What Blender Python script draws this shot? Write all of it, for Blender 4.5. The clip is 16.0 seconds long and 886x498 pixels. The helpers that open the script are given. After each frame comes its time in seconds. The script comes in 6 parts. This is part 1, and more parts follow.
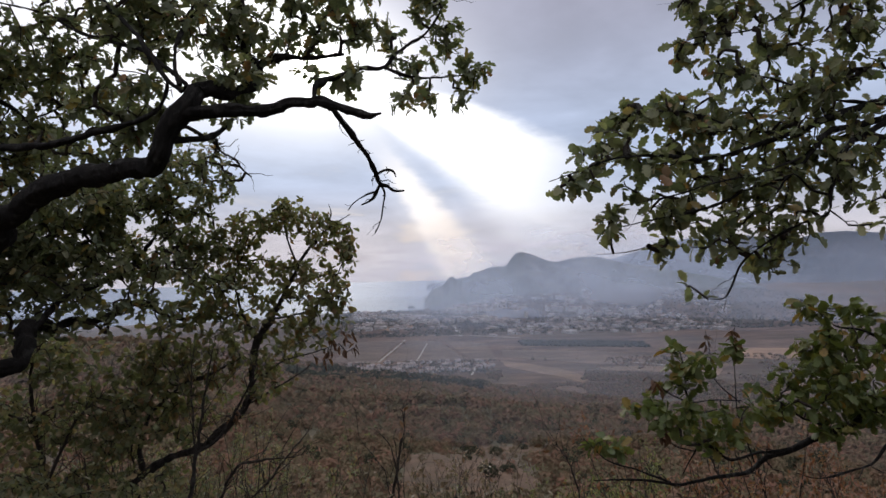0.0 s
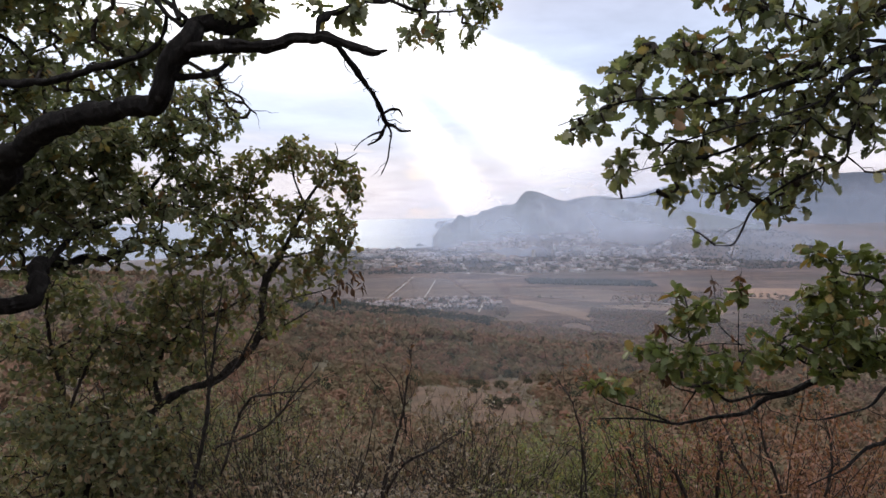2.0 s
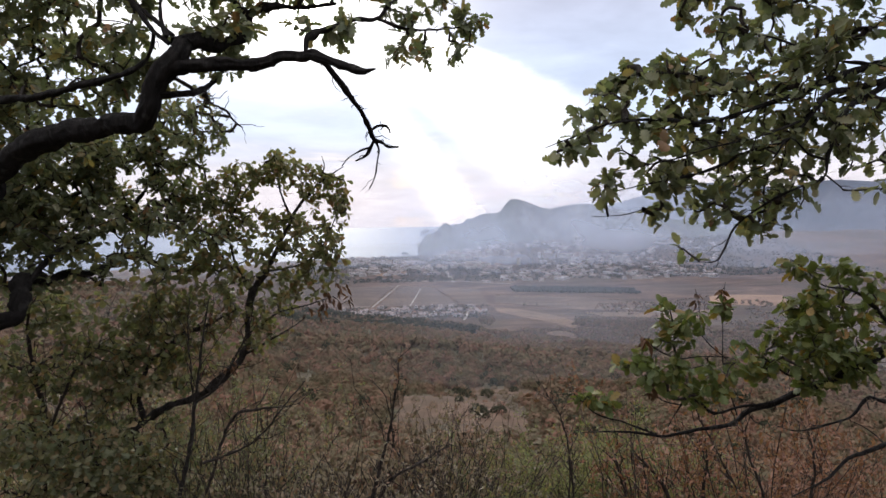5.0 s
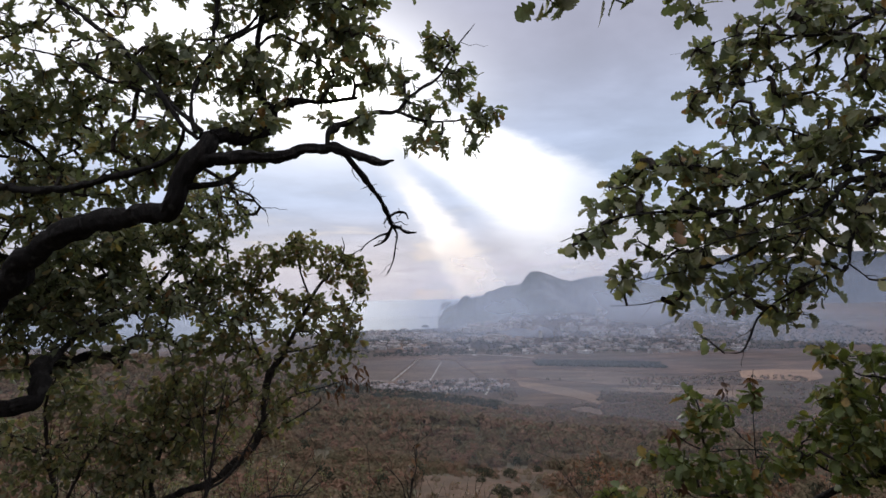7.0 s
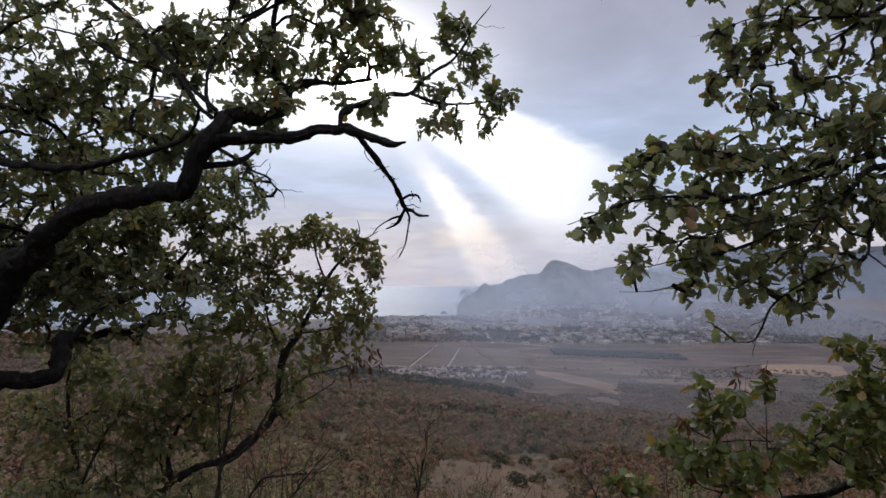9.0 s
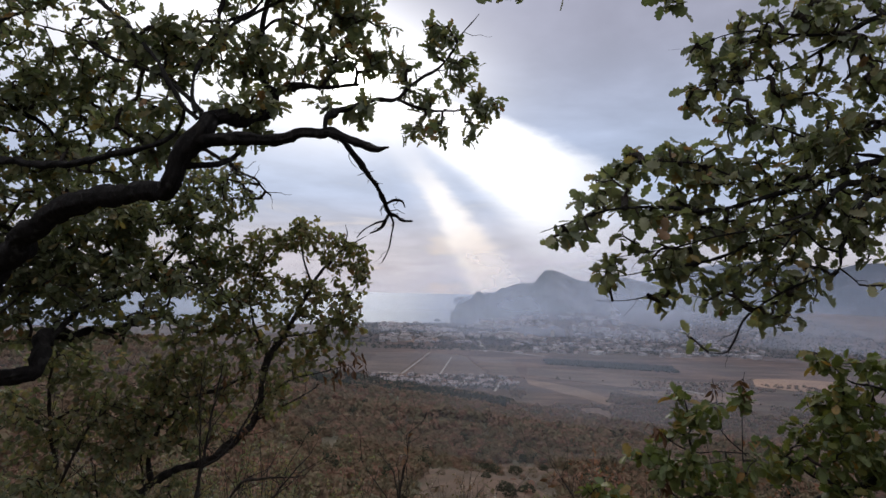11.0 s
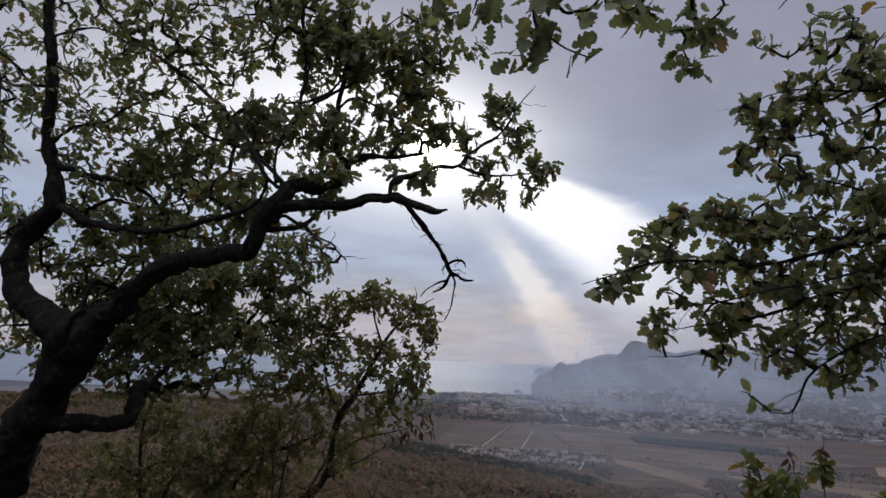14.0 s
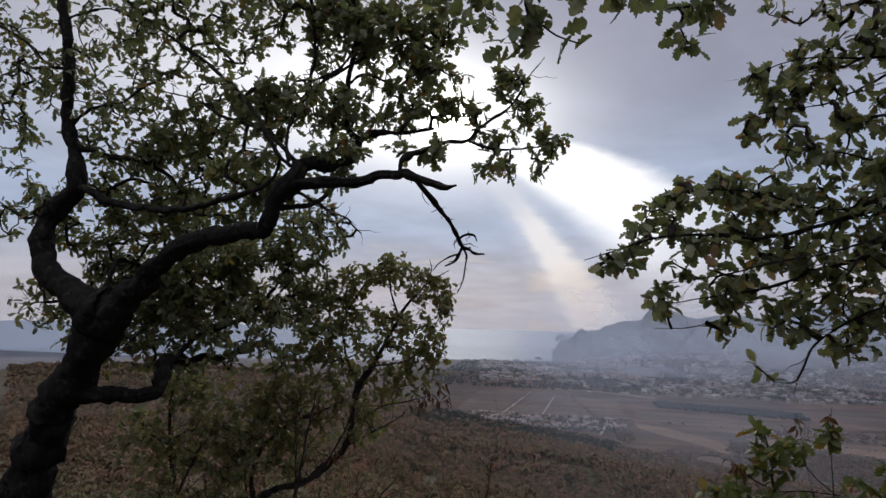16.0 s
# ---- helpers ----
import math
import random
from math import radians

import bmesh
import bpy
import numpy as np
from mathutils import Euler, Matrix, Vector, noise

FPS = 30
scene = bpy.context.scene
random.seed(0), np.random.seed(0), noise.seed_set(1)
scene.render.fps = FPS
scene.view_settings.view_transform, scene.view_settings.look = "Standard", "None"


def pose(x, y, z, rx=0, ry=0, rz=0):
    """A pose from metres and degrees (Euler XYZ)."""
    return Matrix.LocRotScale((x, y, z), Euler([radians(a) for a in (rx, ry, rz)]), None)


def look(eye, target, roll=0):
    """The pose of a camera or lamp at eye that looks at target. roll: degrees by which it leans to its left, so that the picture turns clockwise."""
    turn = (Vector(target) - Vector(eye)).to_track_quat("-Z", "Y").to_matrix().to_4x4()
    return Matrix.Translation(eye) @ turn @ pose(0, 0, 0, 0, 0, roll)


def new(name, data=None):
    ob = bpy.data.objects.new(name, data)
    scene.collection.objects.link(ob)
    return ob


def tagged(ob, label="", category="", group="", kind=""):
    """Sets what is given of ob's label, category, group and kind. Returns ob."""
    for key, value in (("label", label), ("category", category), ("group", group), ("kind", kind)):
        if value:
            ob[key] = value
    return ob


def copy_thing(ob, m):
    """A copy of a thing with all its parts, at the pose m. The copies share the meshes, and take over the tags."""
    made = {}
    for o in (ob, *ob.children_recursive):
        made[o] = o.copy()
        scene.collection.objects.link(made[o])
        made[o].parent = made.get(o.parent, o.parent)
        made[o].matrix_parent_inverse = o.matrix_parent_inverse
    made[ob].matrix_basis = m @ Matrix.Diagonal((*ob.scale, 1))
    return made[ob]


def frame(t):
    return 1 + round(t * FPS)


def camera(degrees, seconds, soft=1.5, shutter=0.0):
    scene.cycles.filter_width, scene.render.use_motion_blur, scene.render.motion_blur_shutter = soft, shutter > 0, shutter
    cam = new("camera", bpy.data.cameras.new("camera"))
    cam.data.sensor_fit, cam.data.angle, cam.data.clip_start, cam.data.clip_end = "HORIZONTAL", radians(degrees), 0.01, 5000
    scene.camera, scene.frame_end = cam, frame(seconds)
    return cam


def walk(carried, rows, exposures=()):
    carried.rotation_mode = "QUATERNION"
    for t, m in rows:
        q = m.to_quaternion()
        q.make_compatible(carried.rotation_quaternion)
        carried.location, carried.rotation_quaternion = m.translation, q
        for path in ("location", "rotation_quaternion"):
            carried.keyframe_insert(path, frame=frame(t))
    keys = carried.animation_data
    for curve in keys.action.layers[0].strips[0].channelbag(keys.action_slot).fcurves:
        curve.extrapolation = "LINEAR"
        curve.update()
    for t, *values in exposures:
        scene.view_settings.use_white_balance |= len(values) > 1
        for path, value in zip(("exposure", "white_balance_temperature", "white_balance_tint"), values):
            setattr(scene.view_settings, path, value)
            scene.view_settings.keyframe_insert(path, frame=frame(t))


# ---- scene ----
cam = camera(73.7, 16.0)
PATH = [
    (0, (-0.01, 0.049, 1.678), (-0.006, 2.049, 1.701), -1.5),
    (0.5, (0.003, 0.035, 1.674), (0.001, 2.035, 1.655), -2.0),
    (1, (-0.005, 0.065, 1.695), (-0.028, 2.064, 1.627), -0.7),
    (1.5, (-0.001, 0.007, 1.682), (-0.038, 2.002, 1.556), -0.5),
    (2, (0.0, 0.062, 1.699), (-0.029, 2.053, 1.513), -1.0),
    (2.5, (-0.004, 0.073, 1.714), (-0.011, 2.059, 1.48), -1.1),
    (3, (-0.015, 0.045, 1.712), (-0.007, 2.027, 1.438), -0.4),
    (5.5, (-0.013, 0.055, 1.759), (0.02, 2.053, 1.663), -1.8),
    (6, (-0.004, 0.069, 1.79), (0.011, 2.069, 1.766), -3.2),
    (6.5, (-0.007, 0.055, 1.798), (-0.014, 2.054, 1.841), -3.0),
    (7, (0.003, 0.056, 1.8), (-0.039, 2.053, 1.887), -1.3),
    (7.5, (0.015, 0.059, 1.796), (-0.054, 2.057, 1.844), -1.1),
    (8, (0.023, 0.06, 1.792), (-0.079, 2.057, 1.834), -0.3),
    (8.5, (0.033, 0.068, 1.788), (-0.086, 2.064, 1.83), -0.6),
    (9, (0.044, 0.064, 1.782), (-0.066, 2.06, 1.826), -0.2),
    (9.5, (0.057, 0.066, 1.784), (-0.024, 2.064, 1.838), -0.3),
    (12, (0.147, 0.019, 1.741), (0.039, 2.013, 1.845), 1.7),
    (12.5, (0.165, -0.01, 1.713), (0.015, 1.978, 1.878), 0.3),
    (13, (0.175, -0.006, 1.738), (-0.072, 1.965, 1.969), 1.7),
    (13.5, (0.191, -0.055, 1.722), (-0.116, 1.903, 1.994), 1.5),
    (14, (0.221, -0.046, 1.719), (-0.141, 1.9, 2.011), 1.8),
    (14.5, (0.236, -0.065, 1.737), (-0.114, 1.89, 1.973), 1.6),
    (15, (0.248, -0.032, 1.752), (-0.09, 1.93, 1.946), 1.1),
    (15.5, (0.259, -0.067, 1.745), (-0.095, 1.893, 1.927), -0.7),
    (16, (0.273, -0.086, 1.744), (-0.153, 1.859, 1.93), 1.1),
]
EXPOSURES = [
    (0.0, 0.15, 6480, 10), (1.0, 0.35, 6500, 10), (2.0, 0.70, 6600, 10), (3.0, 0.98, 6750, 10), (4.2, 0.85, 6700, 10), (5.5, 0.65, 6600, 10), (6.5, 0.38, 6500, 10),
    (7.0, 0.24, 6450, 10), (9.5, 0.18, 6450, 10), (12.0, 0.05, 6450, 10), (13.5, -0.12, 6420, 10), (14.5, -0.33, 6420, 10), (16.0, -0.2, 6450, 10),
]
walk(cam, [(t, look(eye, target, roll)) for t, eye, target, roll in PATH], EXPOSURES)

# ---- world and sun ----
class Val:
    """A socket of a node tree with arithmetic."""
    tree = None

    def __init__(self, s):
        self.s = s

    def op(self, kind, *others):
        n = Val.tree.nodes.new("ShaderNodeMath")
        n.operation = kind
        for slot, v in zip(n.inputs, (self, *others)):
            if isinstance(v, Val):
                Val.tree.links.new(v.s, slot)
            else:
                slot.default_value = v
        return Val(n.outputs[0])

    def __add__(self, o): return self.op("ADD", o)
    def __sub__(self, o): return self.op("SUBTRACT", o)
    def __mul__(self, o): return self.op("MULTIPLY", o)
    def __truediv__(self, o): return self.op("DIVIDE", o)

    def step(self, a, b, lo=0.0, hi=1.0):
        n = Val.tree.nodes.new("ShaderNodeMapRange")
        n.interpolation_type = "SMOOTHSTEP"
        Val.tree.links.new(self.s, n.inputs[0])
        for i, v in enumerate((a, b, lo, hi)):
            n.inputs[1 + i].default_value = v
        return Val(n.outputs[0])


def node(kind, **values):
    n = Val.tree.nodes.new(kind)
    for key, v in values.items():
        slot = n.inputs[key.replace("_", " ")]
        if isinstance(v, Val):
            Val.tree.links.new(v.s, slot)
        else:
            slot.default_value = v
    return n


def blend(fac, a, b, mode="MIX"):
    n = Val.tree.nodes.new("ShaderNodeMix")
    n.data_type, n.blend_type = "RGBA", mode
    for slot, v in ((n.inputs[0], fac), (n.inputs[6], a), (n.inputs[7], b)):
        if isinstance(v, Val):
            Val.tree.links.new(v.s, slot)
        else:
            slot.default_value = v if not isinstance(v, tuple) else (*v, 1)
    return Val(n.outputs[2])


SUN_AZ, SUN_EL = -11.6, 17.7
world = bpy.data.worlds.new("sky")
scene.world = world
world.use_nodes = True
Val.tree = world.node_tree
world.node_tree.nodes.clear()
coords = node("ShaderNodeTexCoord")
way = node("ShaderNodeSeparateXYZ", Vector=Val(coords.outputs["Generated"]))
wx, wy, wz = (Val(s) for s in way.outputs)
az = wx.op("ARCTAN2", wy) * 57.2958
el = wz.op("ARCSINE") * 57.2958


def glow(az0, el0, along, across, turn):
    """A soft oval in the sky; turn: degrees by which its long axis falls to the right."""
    c, s = math.cos(radians(turn)), math.sin(radians(turn))
    u, v = az - az0, el - el0
    p = (u * c - v * s) / along
    q = (u * s + v * c) / across
    return Val(((p * p + q * q) * -0.5).op("EXPONENT").s)


flat = node("ShaderNodeCombineXYZ", X=wx / (wz.op("ABSOLUTE") + 0.16), Y=wy / (wz.op("ABSOLUTE") + 0.16), Z=0.0)
big = Val(node("ShaderNodeTexNoise", Vector=Val(flat.outputs[0]), Scale=1.1, Detail=5.0, Roughness=0.55, Distortion=0.4).outputs[0])
fine = Val(node("ShaderNodeTexNoise", Vector=Val(flat.outputs[0]), Scale=4.0, Detail=6.0, Roughness=0.6).outputs[0])
nishita = Val.tree.nodes.new("ShaderNodeTexSky")
nishita.sky_type, nishita.sun_disc = "NISHITA", False
nishita.sun_elevation, nishita.sun_rotation = radians(SUN_EL), radians(SUN_AZ)
clear = blend(1.0, Val(nishita.outputs[0]), (0.09, 0.09, 0.09), "MULTIPLY")
overcast = blend(el.step(0, 8), (0.57, 0.53, 0.56), (0.435, 0.51, 0.68))
overcast = blend(el.step(9, 24), overcast, (0.375, 0.385, 0.49))
overcast = blend(el.step(30, 55), overcast, (1.5, 1.5, 1.58))
mottled = big.step(0.3, 0.7, 0.86, 1.12) * fine.step(0.25, 0.75, 0.95, 1.05)
overcast = blend(1.0, overcast, Val(node("ShaderNodeCombineXYZ", X=mottled, Y=mottled, Z=mottled).outputs[0]), "MULTIPLY")
sky = blend(big.step(0.3, 0.45, 0.93, 0.99), clear, overcast)
# the break in the cloud and the shafts that fan out from it
rho = ((az - SUN_AZ) * (az - SUN_AZ) + (el - SUN_EL) * (el - SUN_EL)).op("SQRT")
fan = (el * -1.0 + SUN_EL).op("ARCTAN2", az - SUN_AZ) * 57.2958 + (fine - 0.5) * 5.0 - rho.step(12, 24) * 2.0
broad = (fan - rho * 0.3).step(5.5, 11.5) * fan.step(43, 31) * rho.step(4, 10) * rho.step(33, 15)
slim = fan.step(44.5, 50) * fan.step(59, 54) * rho.step(8, 14) * rho.step(36, 23)
wash = fan.step(34, 50) * fan.step(66, 55) * rho.step(30, 10)
gap = glow(SUN_AZ - 1, SUN_EL + 0.5, 7.2, 3.8, 8) * 1.5 + broad * 1.1 + glow(-27, 20, 13, 5.5, 0) * 0.85
sky = blend(wash * 0.26, sky, (1.0, 1.0, 1.04))
sky = blend(gap.op("MINIMUM", 1.0), sky, (1.2, 1.2, 1.24))
sky = blend(slim * 0.7, sky, (1.12, 1.06, 1.02))
sky = blend(slim * rho.step(16, 21) * 0.55, sky, (1.0, 0.80, 0.62))
disc = glow(SUN_AZ, SUN_EL, 1.3, 1.3, 0)
sky = blend(disc, sky, (7.0, 6.8, 6.4))
back = node("ShaderNodeBackground", Color=sky, Strength=1.0)
Val.tree.links.new(back.outputs[0], node("ShaderNodeOutputWorld").inputs[0])

sun = new("sun", bpy.data.lights.new("sun", "SUN"))
sun.data.energy, sun.data.angle, sun.data.color = 0.85, radians(12), (1.0, 0.95, 0.86)
toward = Vector((math.sin(radians(SUN_AZ)) * math.cos(radians(SUN_EL)), math.cos(radians(SUN_AZ)) * math.cos(radians(SUN_EL)), math.sin(radians(SUN_EL))))
sun.matrix_world = look(toward * 50, (0, 0, 0))


# ---- materials ----
def material(name, rough=0.8):
    m = bpy.data.materials.new(name)
    m.use_nodes = True
    Val.tree = m.node_tree
    m.node_tree.nodes.clear()
    return m


def finish(surface, bump=None, strength=0.5, distance=0.01):
    out = node("ShaderNodeOutputMaterial")
    Val.tree.links.new(surface.outputs[0], out.inputs[0])
    if bump is not None:
        b = node("ShaderNodeBump", Height=bump, Strength=strength, Distance=distance)
        Val.tree.links.new(b.outputs[0], surface.inputs["Normal"])


def place():
    return Val(node("ShaderNodeTexCoord").outputs["Object"])


def spots(scale, detail=4.0, rough=0.55, vec=None):
    return Val(node("ShaderNodeTexNoise", Vector=vec or place(), Scale=scale, Detail=detail, Roughness=rough).outputs[0])


def mapped(sx, sy, sz):
    return Val(node("ShaderNodeMapping", Vector=place(), Scale=(sx, sy, sz)).outputs[0])


def bark_material(name, dark, light):
    m = material(name)
    vec = mapped(9, 9, 3)
    ridge = spots(4.0, 8.0, 0.7, vec)
    patch_ = spots(2.2, 3.0)
    lichen = spots(18.0, 5.0).step(0.56, 0.66)
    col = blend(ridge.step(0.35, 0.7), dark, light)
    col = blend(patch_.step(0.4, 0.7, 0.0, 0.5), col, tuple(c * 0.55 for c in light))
    col = blend(lichen * 0.22, col, (0.11, 0.11, 0.10))
    finish(node("ShaderNodeBsdfPrincipled", Base_Color=col, Roughness=0.9, Specular_IOR_Level=0.2), ridge, 1.0, 0.025)
    return m


def leaf_material(name, tones, through_share=0.35):
    m = material(name)
    ob = Val(node("ShaderNodeObjectInfo").outputs["Random"])
    isle = Val(node("ShaderNodeNewGeometry").outputs["Random Per Island"])
    pick = (ob + isle).op("FRACT")
    ramp = node("ShaderNodeValToRGB", Fac=pick)
    ramp.color_ramp.interpolation = "LINEAR"
    while len(ramp.color_ramp.elements) < len(tones):
        ramp.color_ramp.elements.new(0.5)
    for e, (at, c) in zip(ramp.color_ramp.elements, tones):
        e.position, e.color = at, (*c, 1)
    blot = spots(60.0, 3.0)
    col = blend(blot.step(0.45, 0.75, 0.0, 0.55), Val(ramp.outputs[0]), (0.07, 0.05, 0.02))
    gloss = node("ShaderNodeBsdfPrincipled", Base_Color=col, Roughness=0.55, Specular_IOR_Level=0.35)
    lit = node("ShaderNodeBsdfTranslucent", Color=blend(1.0, col, (1.15, 1.22, 0.72), "MULTIPLY"))
    mix = Val.tree.nodes.new("ShaderNodeMixShader")
    mix.inputs[0].default_value = through_share
    Val.tree.links.new(gloss.outputs[0], mix.inputs[1])
    Val.tree.links.new(lit.outputs[0], mix.inputs[2])
    finish(mix)
    return m


def earth_material(name, a, b, c, near, far, relief=0.3, strips=0.0):
    m = material(name)
    n1, n2 = spots(near, 6.0, 0.65), spots(far, 4.0)
    col = blend(n1.step(0.35, 0.68), a, b)
    col = blend(n2.step(0.42, 0.62), col, c)
    if strips:
        long_ = spots(1.0, 5.0, 0.6, mapped(0.005, 0.03, 1))
        col = blend(long_.step(0.42, 0.6, 0.0, strips), col, tuple(v * 0.45 for v in a))
        col = blend(long_.step(0.6, 0.72, 0.0, strips * 0.6), col, tuple(v * 1.5 for v in b))
    finish(node("ShaderNodeBsdfPrincipled", Base_Color=col, Roughness=0.95, Specular_IOR_Level=0.1), n1, relief, 0.5)
    return m


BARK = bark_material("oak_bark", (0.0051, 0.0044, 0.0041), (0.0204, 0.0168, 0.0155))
TWIG_BARK = bark_material("twig_bark", (0.018, 0.014, 0.012), (0.065, 0.050, 0.042))
OAK_LEAF = leaf_material("oak_leaf", [(0.0, (0.0995, 0.1208, 0.0728)), (0.5, (0.1544, 0.1713, 0.1030)), (0.88, (0.2083, 0.2020, 0.1206)), (0.97, (0.2260, 0.1663, 0.0655)), (1.0, (0.2037, 0.1010, 0.0582))], 0.46)
GREEN_LEAF = leaf_material("green_oak_leaf", [(0.0, (0.0725, 0.0997, 0.0290)), (0.6, (0.1081, 0.1288, 0.0370)), (0.92, (0.1533, 0.1501, 0.0430)), (1.0, (0.2352, 0.1266, 0.0340))])
DULL_LEAF = leaf_material("young_oak_leaf", [(0.0, (0.120, 0.135, 0.066)), (0.5, (0.177, 0.180, 0.091)), (0.8, (0.199, 0.171, 0.085)), (1.0, (0.217, 0.120, 0.063))], 0.45)
DRY_LEAF = leaf_material("dry_leaf", [(0.0, (0.07, 0.035, 0.022)), (0.6, (0.12, 0.055, 0.030)), (1.0, (0.17, 0.085, 0.04))], 0.25)
SHRUB_LEAF = leaf_material("shrub_leaf", [(0.0, (0.1055, 0.1206, 0.0710)), (0.45, (0.1637, 0.1692, 0.0955)), (0.8, (0.2230, 0.1869, 0.1061)), (1.0, (0.2561, 0.1669, 0.0987))], 0.45)
YELLOW_LEAF = leaf_material("yellow_green_leaf", [(0.0, (0.1009, 0.1188, 0.0495)), (0.5, (0.1548, 0.1661, 0.0657)), (1.0, (0.2107, 0.1683, 0.0711))], 0.45)
YOUNG_BARK = bark_material("young_bark", (0.014, 0.012, 0.0105), (0.055, 0.047, 0.041))
OLIVE_LEAF = leaf_material("olive_shrub_leaf", [(0.0, (0.1017, 0.0871, 0.0588)), (0.6, (0.1557, 0.1208, 0.0798)), (1.0, (0.1845, 0.1040, 0.0706))])
RUST_LEAF = leaf_material("rust_shrub_leaf", [(0.0, (0.1224, 0.0515, 0.0327)), (0.6, (0.1836, 0.0754, 0.0447)), (1.0, (0.2091, 0.1150, 0.0568))])


def canopy_material(name, tones):
    """Loose leaves of many bushes, shaded over each crown as a whole."""
    m = material(name)
    tag = Val.tree.nodes.new("ShaderNodeAttribute")
    tag.attribute_name = "tone"
    dome = Val.tree.nodes.new("ShaderNodeAttribute")
    dome.attribute_name = "dome"
    unit = node("ShaderNodeVectorMath")
    unit.operation = "NORMALIZE"
    Val.tree.links.new(dome.outputs["Vector"], unit.inputs[0])
    slope = Val(unit.outputs[0])
    mixv = Val(tag.outputs["Fac"]) * 0.42 + spots(0.012, 3.0) * 0.45 + spots(0.05, 3.0) * 0.3
    ramp = node("ShaderNodeValToRGB", Fac=mixv)
    while len(ramp.color_ramp.elements) < len(tones):
        ramp.color_ramp.elements.new(0.5)
    for e, (at, c) in zip(ramp.color_ramp.elements, tones):
        e.position, e.color = at, (*c, 1)
    isle = Val(node("ShaderNodeNewGeometry").outputs["Random Per Island"])
    shade = isle.step(0, 1, 0.92, 1.08)
    col = blend(1.0, Val(ramp.outputs[0]), Val(node("ShaderNodeCombineXYZ", X=shade, Y=shade, Z=shade).outputs[0]), "MULTIPLY")
    front = node("ShaderNodeBsdfDiffuse", Color=col, Normal=slope)
    lit = node("ShaderNodeBsdfTranslucent", Color=col, Normal=slope)
    mix = Val.tree.nodes.new("ShaderNodeMixShader")
    mix.inputs[0].default_value = 0.3
    Val.tree.links.new(front.outputs[0], mix.inputs[1])
    Val.tree.links.new(lit.outputs[0], mix.inputs[2])
    finish(mix)
    return m


CANOPY = canopy_material("scrub_canopy", [(0.0, (0.1204, 0.0781, 0.0621)), (0.3, (0.2190, 0.1220, 0.0888)), (0.45, (0.1899, 0.1263, 0.0888)), (0.57, (0.1235, 0.1081, 0.0685)), (0.7, (0.1713, 0.1284, 0.0856)), (0.82, (0.2014, 0.1209, 0.0888)), (0.95, (0.2398, 0.1241, 0.0931))])
PINE = canopy_material("dark_trees", [(0.0, (0.028, 0.034, 0.025)), (0.5, (0.050, 0.055, 0.036)), (1.0, (0.062, 0.056, 0.040))])
SOIL = earth_material("hill_soil", (0.052, 0.040, 0.030), (0.09, 0.068, 0.050), (0.062, 0.058, 0.036), 2.5, 0.02)
CLAY = earth_material("bare_clay", (0.0700, 0.0446, 0.0315), (0.1050, 0.0688, 0.0486), (0.0620, 0.0437, 0.0306), 0.25, 0.05)
PLAIN = earth_material("valley_ground", (0.076, 0.047, 0.033), (0.124, 0.077, 0.053), (0.063, 0.048, 0.033), 0.02, 0.004, strips=0.80)
OCHRE = earth_material("stubble_field", (0.135, 0.088, 0.060), (0.17, 0.112, 0.076), (0.12, 0.083, 0.058), 0.05, 0.008, strips=0.35)
STRAW = earth_material("straw_field", (0.22, 0.135, 0.085), (0.27, 0.17, 0.105), (0.19, 0.12, 0.08), 0.03, 0.008, strips=0.35)
PLOUGH = earth_material("ploughed_field", (0.095, 0.068, 0.054), (0.127, 0.092, 0.073), (0.087, 0.064, 0.050), 0.04, 0.01, strips=0.50)
VINE = earth_material("vineyard", (0.098, 0.068, 0.051), (0.133, 0.090, 0.067), (0.106, 0.078, 0.059), 0.05, 0.012, strips=0.60)
LANE = earth_material("pale_track", (0.240, 0.212, 0.184), (0.304, 0.272, 0.240), (0.224, 0.200, 0.168), 0.05, 0.01)
ROCK = earth_material("mountain_rock", (0.075, 0.08, 0.085), (0.15, 0.15, 0.155), (0.08, 0.09, 0.085), 0.02, 0.004, 0.8)
# wooded slopes with the blue of distant haze mixed into their base colour
HAZE_BLUE_HILL = earth_material("haze_blue_hill", (0.0272, 0.0380, 0.0537), (0.0448, 0.0560, 0.0737), (0.0368, 0.0408, 0.0537), 0.01, 0.002, 0.6)
LIME = earth_material("house_plaster", (0.310, 0.292, 0.273), (0.482, 0.464, 0.440), (0.258, 0.232, 0.211), 0.09, 0.02)
ROOF = earth_material("roof_sheet", (0.17, 0.125, 0.11), (0.31, 0.30, 0.30), (0.20, 0.16, 0.145), 0.03, 0.02)

SEA = material("sea_water")
wave = spots(0.05, 6.0, 0.7, mapped(1, 2.2, 1))
finish(node("ShaderNodeBsdfPrincipled", Base_Color=(0.11, 0.14, 0.19, 1), Roughness=0.6, Specular_IOR_Level=0.2), wave, 0.35, 0.6)


